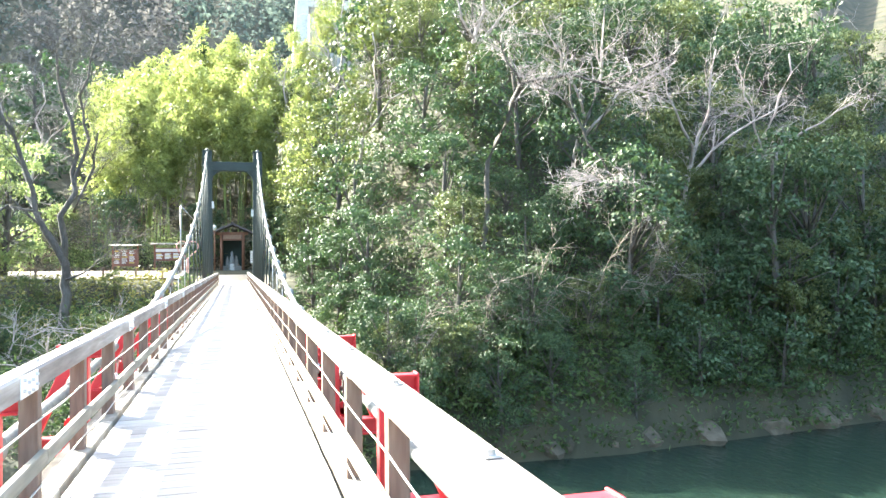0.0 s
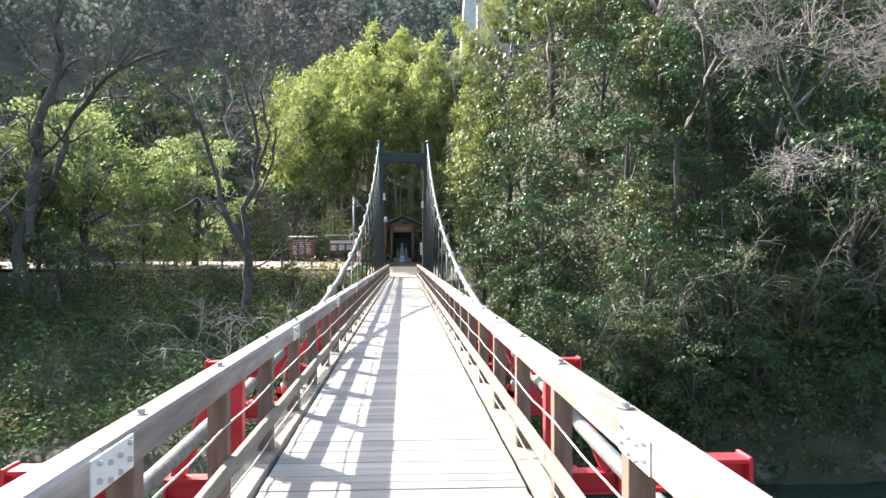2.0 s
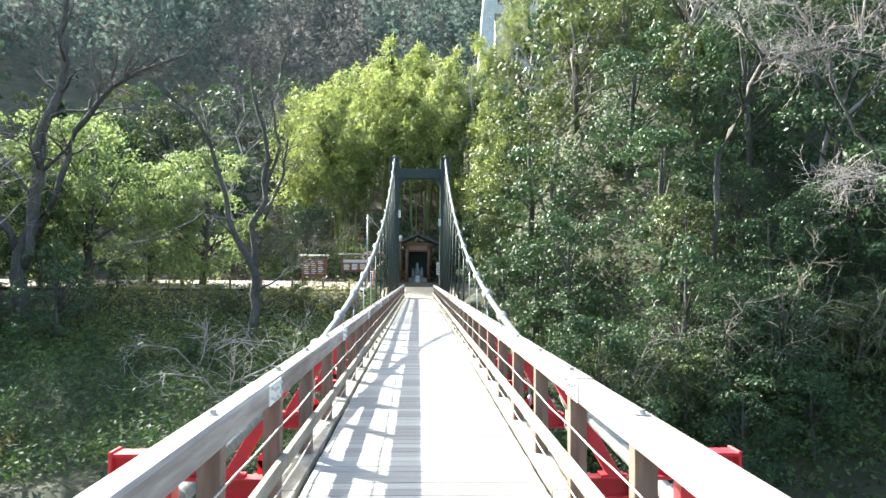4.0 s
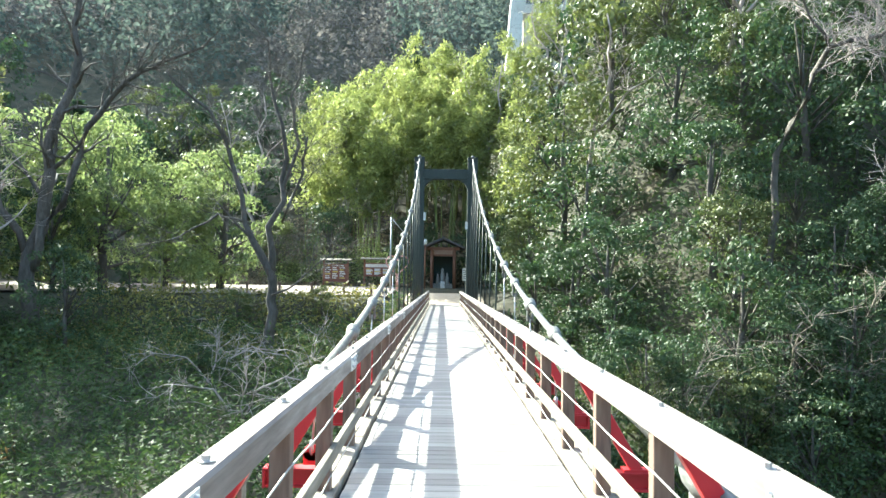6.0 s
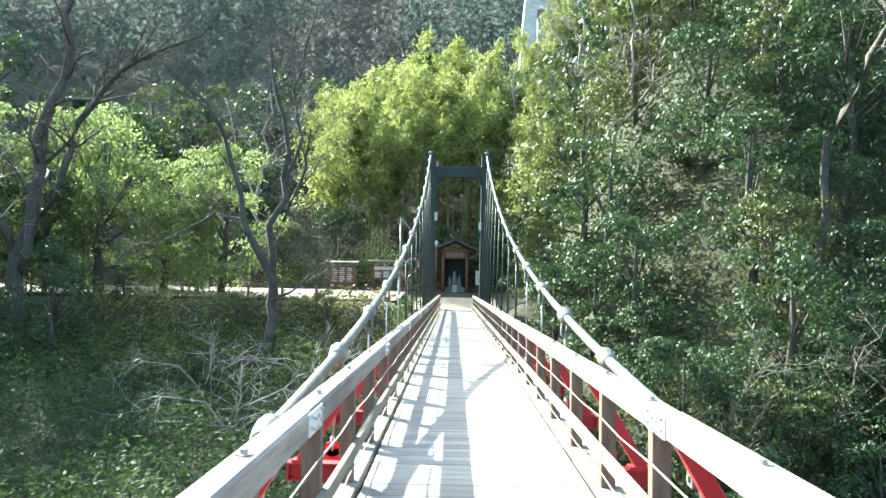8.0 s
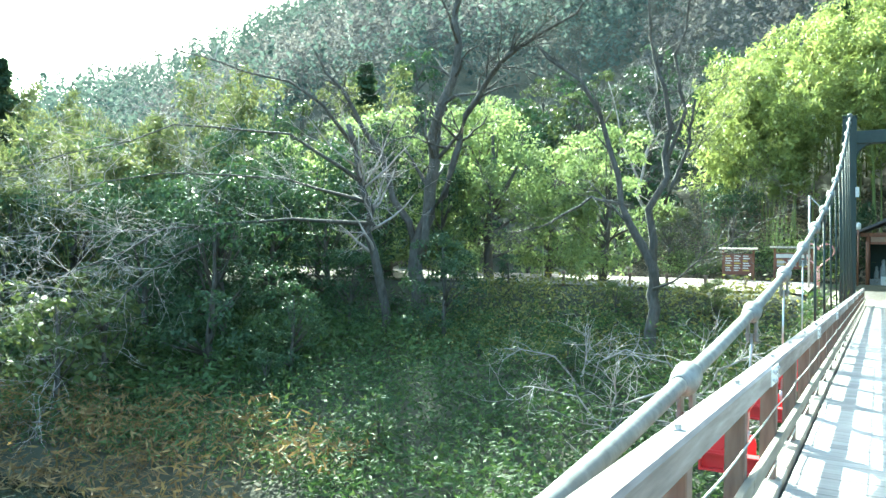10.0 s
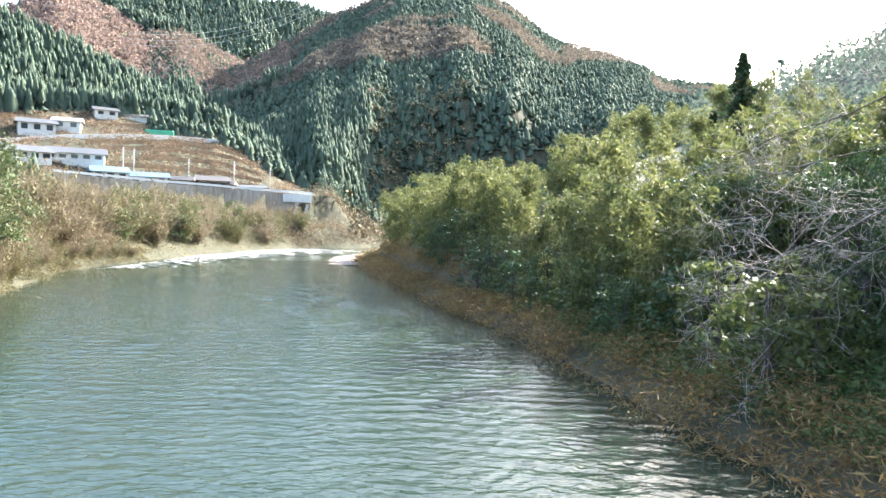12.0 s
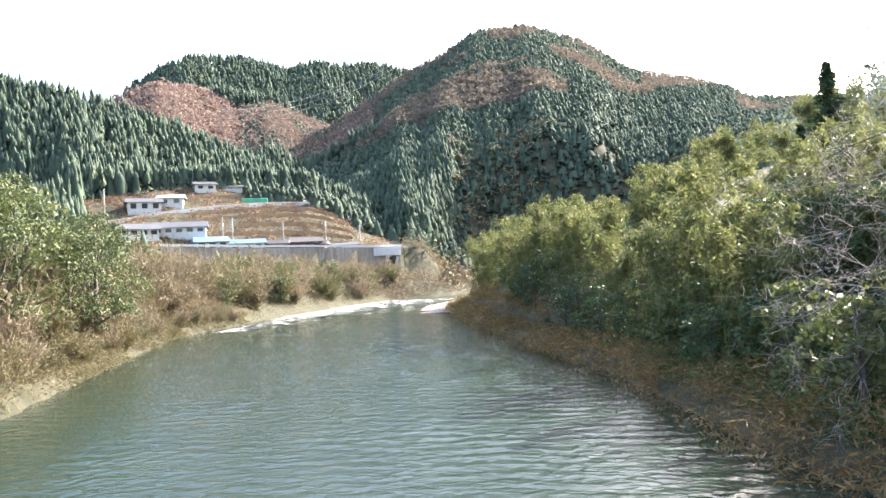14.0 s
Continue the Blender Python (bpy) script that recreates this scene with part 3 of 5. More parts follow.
def outriggers():
    def shape(fn):
        bm = bmesh.new()
        fn(bm)
        return mesh_of(bm, "steel")

    def beam(bm):
        box(bm, 0.95, 1.62, -0.07, 0.07, -0.03, -0.012)
        box(bm, 0.95, 1.62, -0.07, 0.07, -0.17, -0.152)
        box(bm, 0.95, 1.62, -0.01, 0.01, -0.154, -0.028)
        box(bm, 1.62, 1.64, -0.075, 0.075, -0.175, -0.008, 0.003)

    def strut(bm):
        box(bm, 1.09, 1.19, -0.055, 0.055, -0.012, 0.72, 0.006)
        box(bm, 1.06, 1.22, -0.085, 0.085, -0.012, 0.004)

    def arm(bm):
        box(bm, 0.99, 1.34, -0.05, 0.05, 0.70, 0.715)
        box(bm, 0.99, 1.34, -0.05, 0.05, 0.80, 0.815)
        box(bm, 0.99, 1.34, -0.008, 0.008, 0.714, 0.801)
        box(bm, 1.34, 1.355, -0.06, 0.06, 0.69, 0.825, 0.003)

    def brace(bm):
        d = Vector((1.22, 0, 0.74)) - Vector((1.56, 0, -0.01))
        m = Matrix.Translation((1.39, 0, 0.365)) @ pose(0, 0, 0, 0, math.degrees(math.atan2(d.x, d.z)), 0)
        box(bm, -0.045, 0.045, -0.04, 0.04, -d.length / 2, d.length / 2, 0.005, m)

    def slant(bm):
        d = Vector((1.03, 0, 0.83)) - Vector((1.52, 0, -0.01))
        m = Matrix.Translation((1.275, 0, 0.41)) @ pose(0, 0, 0, 0, math.degrees(math.atan2(d.x, d.z)), 0)
        box(bm, -0.05, 0.05, -0.045, 0.045, -d.length / 2, d.length / 2, 0.006, m)
        box(bm, 1.4, 1.6, -0.06, 0.06, -0.012, 0.012)

    def lug(bm):
        bmesh.ops.create_cone(bm, cap_ends=True, segments=14, radius1=0.075, radius2=0.075, depth=0.03, matrix=Matrix.Translation((1.3, 0.35, 0.03)) @ pose(0, 0, 0, 90, 0, 0))
        box(bm, 1.225, 1.375, 0.335, 0.365, -0.09, 0.03)
        box(bm, 1.0, 1.42, 0.29, 0.41, -0.13, -0.09, 0.004)

    pieces = [(n, shape(f)) for n, f in (("strut", strut), ("arm", arm), ("brace", brace), ("slant", slant), ("lug", lug))]
    base = shape(beam)
    for s in (-1, 1):
        for k in range(-7, 17):
            y = 4.75 + 2.66 * k
            o = link("outrigger", base, M_RED, footbridge, "bright red painted steel bracket outside the railing")
            o.matrix_basis = Matrix.Translation((0, y, 0)) @ Matrix.Diagonal((s, 1, 1, 1))
            for n, me in pieces:
                if n == "lug" or (n == "slant") != (-2 < k < 2):
                    link(n, me, M_RED, o)
    for k in range(-7, 17):
        boxed("floor_beam", -0.97, 0.97, 4.68 + 2.66 * k, 4.82 + 2.66 * k, -0.36, -0.19, M_RED, footbridge)
    for x in (-0.6, 0.0, 0.6):
        boxed("stringer", x - 0.06, x + 0.06, Y0, Y1, -0.185, DECK - 0.062, M_POST, footbridge)


railings()
cables()
outriggers()


# ---- the tower ----
def tower():
    g = thing("bridge_tower", 0, TOWER_Y, -0.1, "dark green painted steel bridge tower with arched cross beam", "tower")
    for s in (-1, 1):
        bm = bmesh.new()
        x = s * 1.556
        rings = []
        for z, w, d in ((-1.2, 0.34, 0.42), (0, 0.33, 0.4), (8.8, 0.28, 0.3)):
            rings.append([bm.verts.new((x + a * w, b * d, z)) for a, b in ((-1, -1), (1, -1), (1, 1), (-1, 1))])
        for q, w in zip(rings, rings[1:]):
            for k in range(4):
                bm.faces.new((q[k], q[(k + 1) % 4], w[(k + 1) % 4], w[k]))
        bm.faces.new(rings[-1])
        bmesh.ops.recalc_face_normals(bm, faces=bm.faces)
        leg = part("leg", bm, M_GATE, g)
        boxed("cap", x - 0.3, x + 0.3, -0.34, 0.34, 8.8, 8.87, M_GATE, g, 0.01)
        bm = bmesh.new()
        tube(bm, [(x, -0.35, 8.8), (x, -0.1, 8.9), (x, 0.1, 8.9), (x, 0.35, 8.8)], 0.12, 8)
        part("saddle", bm, M_CABLE, g)
        z = 5.6 if s < 0 else 5.1
        boxed("plate", x - s * 0.42, x - s * 0.27, -0.42, -0.4, z - 0.45, z, M_PLATE, leg, 0.004, "small white notice plate")
        # the corner haunch under the beam, a quarter arch
        bm = bmesh.new()
        r, inner = 0.75, x - s * 0.28
        top = 7.6
        arc = [(inner - s * (r - r * math.cos(a)), top - r + r * math.sin(a)) for a in (i * math.pi / 16 for i in range(9))]
        ring = [(inner + s * 0.03, top - r), *arc, (inner - s * r, top + 0.02), (inner + s * 0.03, top + 0.02)]
        f = bm.faces.new([bm.verts.new((px, -0.16, pz)) for px, pz in ring])
        e = bmesh.ops.extrude_face_region(bm, geom=[f])
        bmesh.ops.translate(bm, vec=(0, 0.32, 0), verts=[v for v in e["geom"] if isinstance(v, bmesh.types.BMVert)])
        bmesh.ops.recalc_face_normals(bm, faces=bm.faces)
        part("haunch", bm, M_GATE, g)
        bm = bmesh.new()
        tube(bm, [(x, 0, 8.86), (x + s * 0.2, 9.5, 3.5), (x + s * 0.3, 14, 1.0)], 0.055, 8)
        part("back_stay", bm, M_CABLE, g)
    boxed("cross_beam", -1.3, 1.3, -0.22, 0.22, 7.59, 8.17, M_GATE, g, 0.015)


tower()
bm = bmesh.new()
for v in [(-2.4, 49.42, 0.165), (2.4, 49.42, 0.165), (2.4, 56.2, 0.86), (-2.4, 56.2, 0.86)]:
    bm.verts.new(v)
f = bm.faces.new(bm.verts)
e = bmesh.ops.extrude_face_region(bm, geom=[f])
bmesh.ops.translate(bm, vec=(0, 0, -0.5), verts=[v for v in e["geom"] if isinstance(v, bmesh.types.BMVert)])
bmesh.ops.recalc_face_normals(bm, faces=bm.faces)
tagged(part("pavement", bm, M_PAVE), "sandy concrete ramp rising from the bridge's end", "pavement", kind="structure")


# ---- things on the terrace ----
def on_ground(x, y):
    return float(height(x, y))


def shrine():
    z = on_ground(0, 60)
    t = thing("shrine_gate", -0.05, 60, z, "small tiled wooden shrine gate with reddish posts", "shrine")
    for x in (-0.86, 0.78):
        for y in (0.0, 1.6):
            bm = bmesh.new()
            tube(bm, [(x, y, -0.4), (x, y, 2.9)], 0.11, 10)
            part("post", bm, M_REDWOOD, t)
    boxed("lintel", -1.25, 1.17, -0.1, 0.1, 2.72, 2.94, M_REDWOOD, t, 0.01)
    boxed("tie_beam", -1.0, 0.92, -0.06, 0.06, 2.28, 2.42, M_REDWOOD, t, 0.01)
    boxed("frieze", -0.72, 0.64, -0.04, 0.04, 2.42, 2.72, M_PALEWOOD, t, 0.0, "carved pale wooden frieze panel")
    for s in (-1, 1):
        bm = bmesh.new()
        m = Matrix.Translation((-0.04, 0, 3.55)) @ pose(0, 0, 0, 0, s * 24, 0)
        box(bm, 0 if s > 0 else -1.75, 1.75 if s > 0 else 0, -0.6, 2.2, -0.06, 0.05, 0.01, m)
        roof = part("roof_slope", bm, M_ROOF, t)
        for k in range(9):
            bm = bmesh.new()
            a, b = (m @ Vector((s * 0.02, -0.55 + k * 0.34, 0.06)), m @ Vector((s * 1.74, -0.55 + k * 0.34, 0.06)))
            tube(bm, [a, b], 0.035, 6)
            part("roof_tile", bm, M_ROOF, roof)
    bm = bmesh.new()
    tube(bm, [(-0.04, -0.65, 3.62), (-0.04, 2.25, 3.62)], 0.11, 8)
    part("ridge", bm, M_ROOF, t)
    boxed("back_wall", -0.86, 0.78, 1.62, 1.7, 0, 2.9, M_GREENWALL, t, 0, "dark green inner wall")
    for x in (-0.88, 0.72):
        boxed("side_wall", x, x + 0.06, 0.15, 1.6, 0, 2.6, M_GREENWALL, t)
    # the stone figures in it, plain shapes on one plinth
    for dx, h, w in ((-0.42, 0.75, 0.14), (-0.08, 1.15, 0.2), (0.26, 0.8, 0.15)):
        f = thing("stone_figure", -0.05 + dx, 60.75, z + 0.3, "weathered grey stone figure on a low plinth", "statue", "stone figures in the shrine")
        bm = bmesh.new()
        tube(bm, [(0, 0, 0), (0, 0, h * 0.35), (0, 0, h * 0.62), (0, 0, h * 0.72), (0, 0, h * 0.86), (0, 0, h)], [w, w * 0.95, w * 0.75, w * 0.45, w * 0.55, w * 0.2], 10)
        part("body", bm, M_STONE, f)
    p = thing("stone_plinth", -0.1, 60.7, z - 0.1, "low grey stone plinth under the figures", "plinth")
    boxed("block", -0.75, 0.7, -0.3, 0.35, 0, 0.4, M_STONE, p, 0.03)
    o = thing("offering_stand", -0.1, 60.2, z - 0.05, "small pale stone offering stand", "stand")
    boxed("block", -0.16, 0.16, -0.14, 0.14, 0, 0.5, M_PLATE, o, 0.02)
    for x, y in ((-1.55, 54.5), (1.35, 55.2)):
        g = thing("notice_board", x, y, on_ground(x, y), "small white notice on a thin post", "sign")
        boxed("post", -0.03, 0.03, -0.03, 0.03, -0.2, 1.6, M_GATE, g)
        boxed("board", -0.16, 0.16, -0.05, -0.03, 0.75, 1.6, M_PLATE, g, 0.003)
        for k in range(5):
            boxed("text_bar", -0.11, 0.11 - 0.03 * (k % 3), -0.056, -0.051, 1.42 - k * 0.13, 1.46 - k * 0.13, M_INK, g)
    l = thing("lantern_post", -1.35, 57.6, on_ground(-1.35, 57.6), "thin post with a white glass lantern", "lamp")
    bm = bmesh.new()
    tube(bm, [(0, 0, -0.2), (0, 0, 3.0)], 0.05, 8)
    part("post", bm, M_REDWOOD, l)
    bm = bmesh.new()
    tube(bm, [(0, 0, 3.0), (0, 0, 3.08), (0, 0, 3.34), (0, 0, 3.42)], [0.08, 0.15, 0.13, 0.03], 10)
    part("shade", bm, M_PLATE, l)


shrine()


def sign_board(x, y, w, h, label, pale):
    z = on_ground(x, y)
    t = thing("sign_board", x, y, z, label, "sign", "sign boards on the terrace")
    for s in (-1, 1):
        boxed("post", s * w / 2 - 0.06, s * w / 2 + 0.06, -0.06, 0.06, -0.3, h + 0.35, M_REDWOOD, t, 0.01)
    board = boxed("panel", -w / 2, w / 2, -0.05, -0.01, 0.35 if not pale else 0.75, h + 0.1, M_SIGN, t, 0.004)
    rows = 7
    top, bottom = (h - 0.3 if pale else h), (0.9 if pale else 0.5)
    for k in range(rows):
        zz = top - (top - bottom) * k / rows
        for c in range(3):
            a = -w / 2 + 0.12 + c * (w - 0.2) / 3
            boxed("text_bar", a, a + (w - 0.35) / 3 * (0.6 + 0.35 * ((k * 7 + c * 3) % 5) / 5), -0.056, -0.051, zz - 0.07, zz, M_PLATE if (k + c) % 4 else M_YELLOW, board)
    if pale:
        boxed("title_strip", -w / 2 + 0.08, w / 2 - 0.08, -0.058, -0.051, h - 0.2, h + 0.02, M_PLATE, board)
    for s in (-1, 1):
        bm = bmesh.new()
        box(bm, -w / 2 - 0.25, w / 2 + 0.25, -0.38 if s < 0 else 0, 0 if s < 0 else 0.38, -0.025, 0.025, 0.004, Matrix.Translation((0, 0, h + 0.45)) @ pose(0, 0, 0, s * -16, 0, 0))
        part("roof", bm, M_MID, t)


sign_board(-7.6, 58.2, 1.7, 1.5, "reddish wooden sign board with pale writing under a roof", False)
sign_board(-4.6, 58.0, 1.95, 1.6, "wooden information board with a pale title strip", True)


def heart():
    x, y = -3.05, 54.0
    t = thing("heart_frame", x, y, on_ground(x, y), "pink painted steel heart frame on a twin stem", "monument")
    bm = bmesh.new()
    pts = []
    for i in range(41):
        a = 2 * math.pi * i / 40
        pts.append((0.045 * 16 * math.sin(a) ** 3, 0, 1.75 + 0.045 * (13 * math.cos(a) - 5 * math.cos(2 * a) - 2 * math.cos(3 * a) - math.cos(4 * a))))
    tube(bm, pts, 0.035, 8)
    part("heart", bm, M_PINK, t)
    for s in (-1, 1):
        bm = bmesh.new()
        tube(bm, [(s * 0.05, 0, -0.2), (s * 0.05, 0, 1.0)], 0.03, 8)
        part("stem", bm, M_PINK, t)
    x, y = -3.4, 52.8
    p = thing("steel_pole", x, y, on_ground(x, y), "slim galvanised pole with a slanting stay", "pole")
    bm = bmesh.new()
    tube(bm, [(0, 0, -0.2), (0, 0, 4.7)], 0.05, 8)
    part("shaft", bm, M_STEEL, p)
    bm = bmesh.new()
    tube(bm, [(0, 0, 4.65), (0.85, 0, 3.7)], 0.03, 6)
    part("stay", bm, M_STEEL, p)
    first = thing("bollard", -11, 47.6, on_ground(-11, 47.6), "short dark wooden bollard at the path's edge", "bollard", "bollards along the path")
    bm = bmesh.new()
    tube(bm, [(0, 0, -0.2), (0, 0, 0.62), (0, 0, 0.66), (0, 0, 0.72)], [0.07, 0.07, 0.1, 0.09], 8)
    part("shaft", bm, M_POST, first)
    for x in (-18, -14.5, -9.2, -7.4, -5.6, -4.1, -2.6):
        copy_thing(first, Matrix.Translation((x, 47.6, on_ground(x, 47.6))))


heart()


def hill_building():
    x, y = 10.2, 96.0
    t = thing("hilltop_building", x, y, on_ground(x, y), "white concrete building on the wooded hill", "building")
    z = 34.8 - t.location.z
    boxed("wall", -1.0, 6.5, 0, 6, z - 0.2, z + 5, M_WHITE, t, 0.05)
    bm = bmesh.new()
    rings = []
    for zz, x0, x1 in ((-2, -3.3, -1.0), (z, -2.4, -0.9), (z + 5, -1.9, -0.7)):
        rings.append([bm.verts.new(v) for v in ((x0, -0.3, zz), (x1, -0.3, zz), (x1, 2, zz), (x0, 2, zz))])
    for q, w in zip(rings, rings[1:]):
        for k in range(4):
            bm.faces.new((q[k], q[(k + 1) % 4], w[(k + 1) % 4], w[k]))
    bm.faces.new(rings[-1])
    bmesh.ops.recalc_face_normals(bm, faces=bm.faces)
    part("pier", bm, M_WHITE, t)
    boxed("support", -0.6, 6.3, 0.5, 5.5, -2, z - 0.2, M_CONC, t)
    for k in range(4):
        w = boxed("window", -0.5 + k * 1.7, 0.9 + k * 1.7, -0.05, 0.05, z + 0.9, z + 2.2, M_GLASS, t)
        boxed("frame", -0.55 + k * 1.7, 0.95 + k * 1.7, -0.09, -0.055, z + 2.2, z + 2.3, M_STEEL, w)
        boxed("sill", -0.55 + k * 1.7, 0.95 + k * 1.7, -0.12, -0.055, z + 0.82, z + 0.9, M_STEEL, w)
    boxed("roof", -1.3, 6.8, -0.4, 6.3, z + 5, z + 5.4, M_CONC, t)


hill_building()


# ---- trees ----
def twig(bm, rng, p, d, length, r, level, gravity, spread):
    """A limb that wanders, tapers and bears thinner ones."""
    n = 4 if level > 0 else 3
    pts, radii = [p.copy()], [r]
    for i in range(n):
        d = (d + Vector((rng.gauss(0, 0.22), rng.gauss(0, 0.22), rng.gauss(0, 0.16) + gravity * 0.12))).normalized()
        p = p + d * length / n
        pts.append(p.copy())
        radii.append(r * (1 - 0.75 * (i + 1) / n))
    tube(bm, pts, radii, 5 if r > 0.06 else 3)
    if level <= 0:
        return
    for k in range(rng.randint(4, 6) if level > 1 else rng.randint(4, 7)):
        i = rng.randint(1, n)
        side = Vector((rng.gauss(0, 1), rng.gauss(0, 1), rng.gauss(0, 0.7))).normalized()
        e = (d * (1 - spread) + side * spread).normalized()
        twig(bm, rng, pts[i], e, length * rng.uniform(0.42, 0.68), max(radii[i] * 0.6, 0.009), level - 1, gravity, spread)


def bare_tree(x, y, limbs, seed, label, mat, level=2, gravity=0.1, twig_length=2.6, per_limb=6, name="bare_tree", z=None, bark=None):
    """limbs: lists of (dx, dy, dz, radius) from the foot."""
    rng = random.Random(seed)
    t = thing(name, x, y, on_ground(x, y) - 0.1 if z is None else z, label, "tree")
    wood, fine = bmesh.new(), bmesh.new()
    for limb in limbs:
        pts = [Vector(q[:3]) for q in limb]
        fine_pts, radii = [], []
        for i in range(len(pts) - 1):
            for u in (0, 0.34, 0.67):
                j = 0.05 * (pts[i + 1] - pts[i]).length
                fine_pts.append(pts[i].lerp(pts[i + 1], u) + Vector((rng.gauss(0, j), rng.gauss(0, j), 0)) * (1 if i + u > 0 else 0))
                radii.append(0.78 * (limb[i][3] * (1 - u) + limb[i + 1][3] * u))
        fine_pts.append(pts[-1])
        radii.append(limb[-1][3])
        tube(wood, fine_pts, radii, 8)
        for k in range(per_limb):
            u = rng.uniform(0.35, 1.0)
            i = min(int(u * (len(fine_pts) - 1)), len(fine_pts) - 2)
            d = (fine_pts[i + 1] - fine_pts[i]).normalized()
            side = Vector((rng.gauss(0, 1), rng.gauss(0, 1), rng.gauss(0.3, 0.6))).normalized()
            twig(fine, rng, fine_pts[i], (d * 0.5 + side * 0.6).normalized(), twig_length * rng.uniform(0.6, 1.2), max(radii[i] * 0.45, 0.018), level, gravity, 0.55)
    part("trunk", wood, bark or mat, t)
    part("crown", fine, mat, t)
    return t


def broadleaf(seed, h, r, leaf, n, clumps=34):
    """Meshes of an evergreen: trunk with limbs, crown of leaf clumps."""
    rng = np.random.default_rng(seed)
    pr = random.Random(seed)
    bm = bmesh.new()
    tube(bm, [(0, 0, -0.8), (0.1, 0.05, h * 0.25), (-0.05, 0.1, h * 0.55), (0.05, 0, h * 0.85)], [0.19, 0.15, 0.1, 0.03], 7)
    a = rng.uniform(0, 2 * np.pi, clumps)
    v = rng.uniform(0.08, 1.0, clumps)
    rad = r * np.sqrt(np.clip(1 - (v - 0.35) ** 2 / 0.55, 0.05, 1)) * rng.uniform(0.45, 1.0, clumps)
    c = np.stack([rad * np.cos(a), rad * np.sin(a), h * v * 0.93], 1)
    for k in range(0, clumps, 3):
        tube(bm, [(0, 0, c[k][2] * 0.55), Vector(c[k].tolist()) * 0.6 + Vector((0, 0, c[k][2] * 0.2)), tuple(c[k])], [0.06, 0.04, 0.012], 4)
    size = rng.uniform(0.55, 1.15, clumps) * r * 0.36
    i = rng.integers(0, clumps, n)
    d = rng.normal(size=(n, 3))
    d /= np.linalg.norm(d, axis=1)[:, None]
    d[:, 2] = np.where(d[:, 2] < -0.3, -d[:, 2], d[:, 2])
    p = c[i] + d * (size[i] * rng.uniform(0.55, 1.08, n) ** 0.6)[:, None] * np.array([1, 1, 0.7])
    p += rng.normal(size=(n, 3)) * 0.06
    # leaves lie mostly across the clump's outward direction
    u = d + rng.normal(size=(n, 3)) * 0.55
    t = np.cross(u, rng.normal(size=(n, 3)))
    t /= np.linalg.norm(t, axis=1)[:, None] + 1e-6
    s = np.cross(u, t)
    s /= np.linalg.norm(s, axis=1)[:, None] + 1e-6
    L = (leaf * rng.uniform(0.6, 1.4, n))[:, None]
    q = np.stack([p - t * L / 2, p + s * L * 0.24, p + t * L / 2 - np.array([0, 0, 0.03]), p - s * L * 0.24], 1)
    return mesh_of(bm, "trunk"), quads_mesh("crown", q)


def bamboo(seed, h, culms, n, leaf=0.34, spread=1.2, low=0.36):
    rng = np.random.default_rng(seed)
    stems, quads = [], []
    for k in range(culms):
        bm = bmesh.new()
        a = rng.uniform(0, 2 * np.pi)
        foot = np.array([np.cos(a), np.sin(a), 0]) * spread * rng.uniform(0.1, 1)
        lean = np.array([np.cos(a + rng.normal() * 0.7), np.sin(a + rng.normal() * 0.7), 0])
        hh = h * rng.uniform(0.7, 1.05)
        bend = hh * rng.uniform(0.06, 0.22)
        u = np.linspace(0, 1, 9)
        pts = foot + np.outer(u ** 2.4 * bend, lean) + np.outer(hh * (u - 0.12 * u ** 5), [0, 0, 1])
        pts[0, 2] = -0.6
        tube(bm, [tuple(q) for q in pts], [0.05 - 0.043 * t for t in u], 5)
        stems.append(mesh_of(bm, "culm"))
        m = n // culms
        # sprays of leaves round side twigs
        sp = 26
        su = rng.uniform(low, 1.0, sp) ** 0.8
        base = np.stack([np.interp(su, u, pts[:, j]) for j in range(3)], 1)
        ang = rng.uniform(0, 2 * np.pi, sp)
        out = np.stack([np.cos(ang), np.sin(ang), rng.uniform(-0.1, 0.5, sp)], 1) * (0.4 + 1.5 * (1.05 - su) + 0.3)[:, None] * 0.85
        w = rng.integers(0, sp, m)
        v = rng.uniform(0.15, 1.0, m)
        p = base[w] + out[w] * v[:, None] + np.array([0, 0, -0.55]) * (v ** 2)[:, None] + rng.normal(size=(m, 3)) * 0.19
        quads.append(leaves(rng, p, leaf, leaf * 0.24, droop=0.75, up=1.0))
    return (*stems, quads_mesh("foliage", np.concatenate(quads)))


def plant(kind, meshes, mats, parts, x, y, scale, turn, label, category, group, sink=0.15, tilt=0.0):
    t = new(kind)
    t.matrix_basis = pose(x, y, on_ground(x, y) - sink, tilt, 0, turn) @ Matrix.Diagonal((scale, scale, scale, 1))
    tagged(t, label, category, group)
    for me, mat, name in zip(meshes, mats, parts):
        link(name, me, mat, t)
    return t


EVER = [broadleaf(k, 8.0, 2.9, 0.22, 4200, 44) for k in range(1, 5)]
FINE = [broadleaf(k, 6.5, 2.2, 0.18, 5200, 40) for k in range(11, 14)]
FARE = [broadleaf(k, 8.0, 2.9, 0.42, 1350, 40) for k in range(15, 19)]
BAMB = [bamboo(k, 13.0, 6, 3400, 0.44) for k in range(21, 25)]
LOWB = [bamboo(k, 9.0, 7, 3800, 0.46, 1.8, 0.04) for k in range(31, 34)]
pr = random.Random(77)


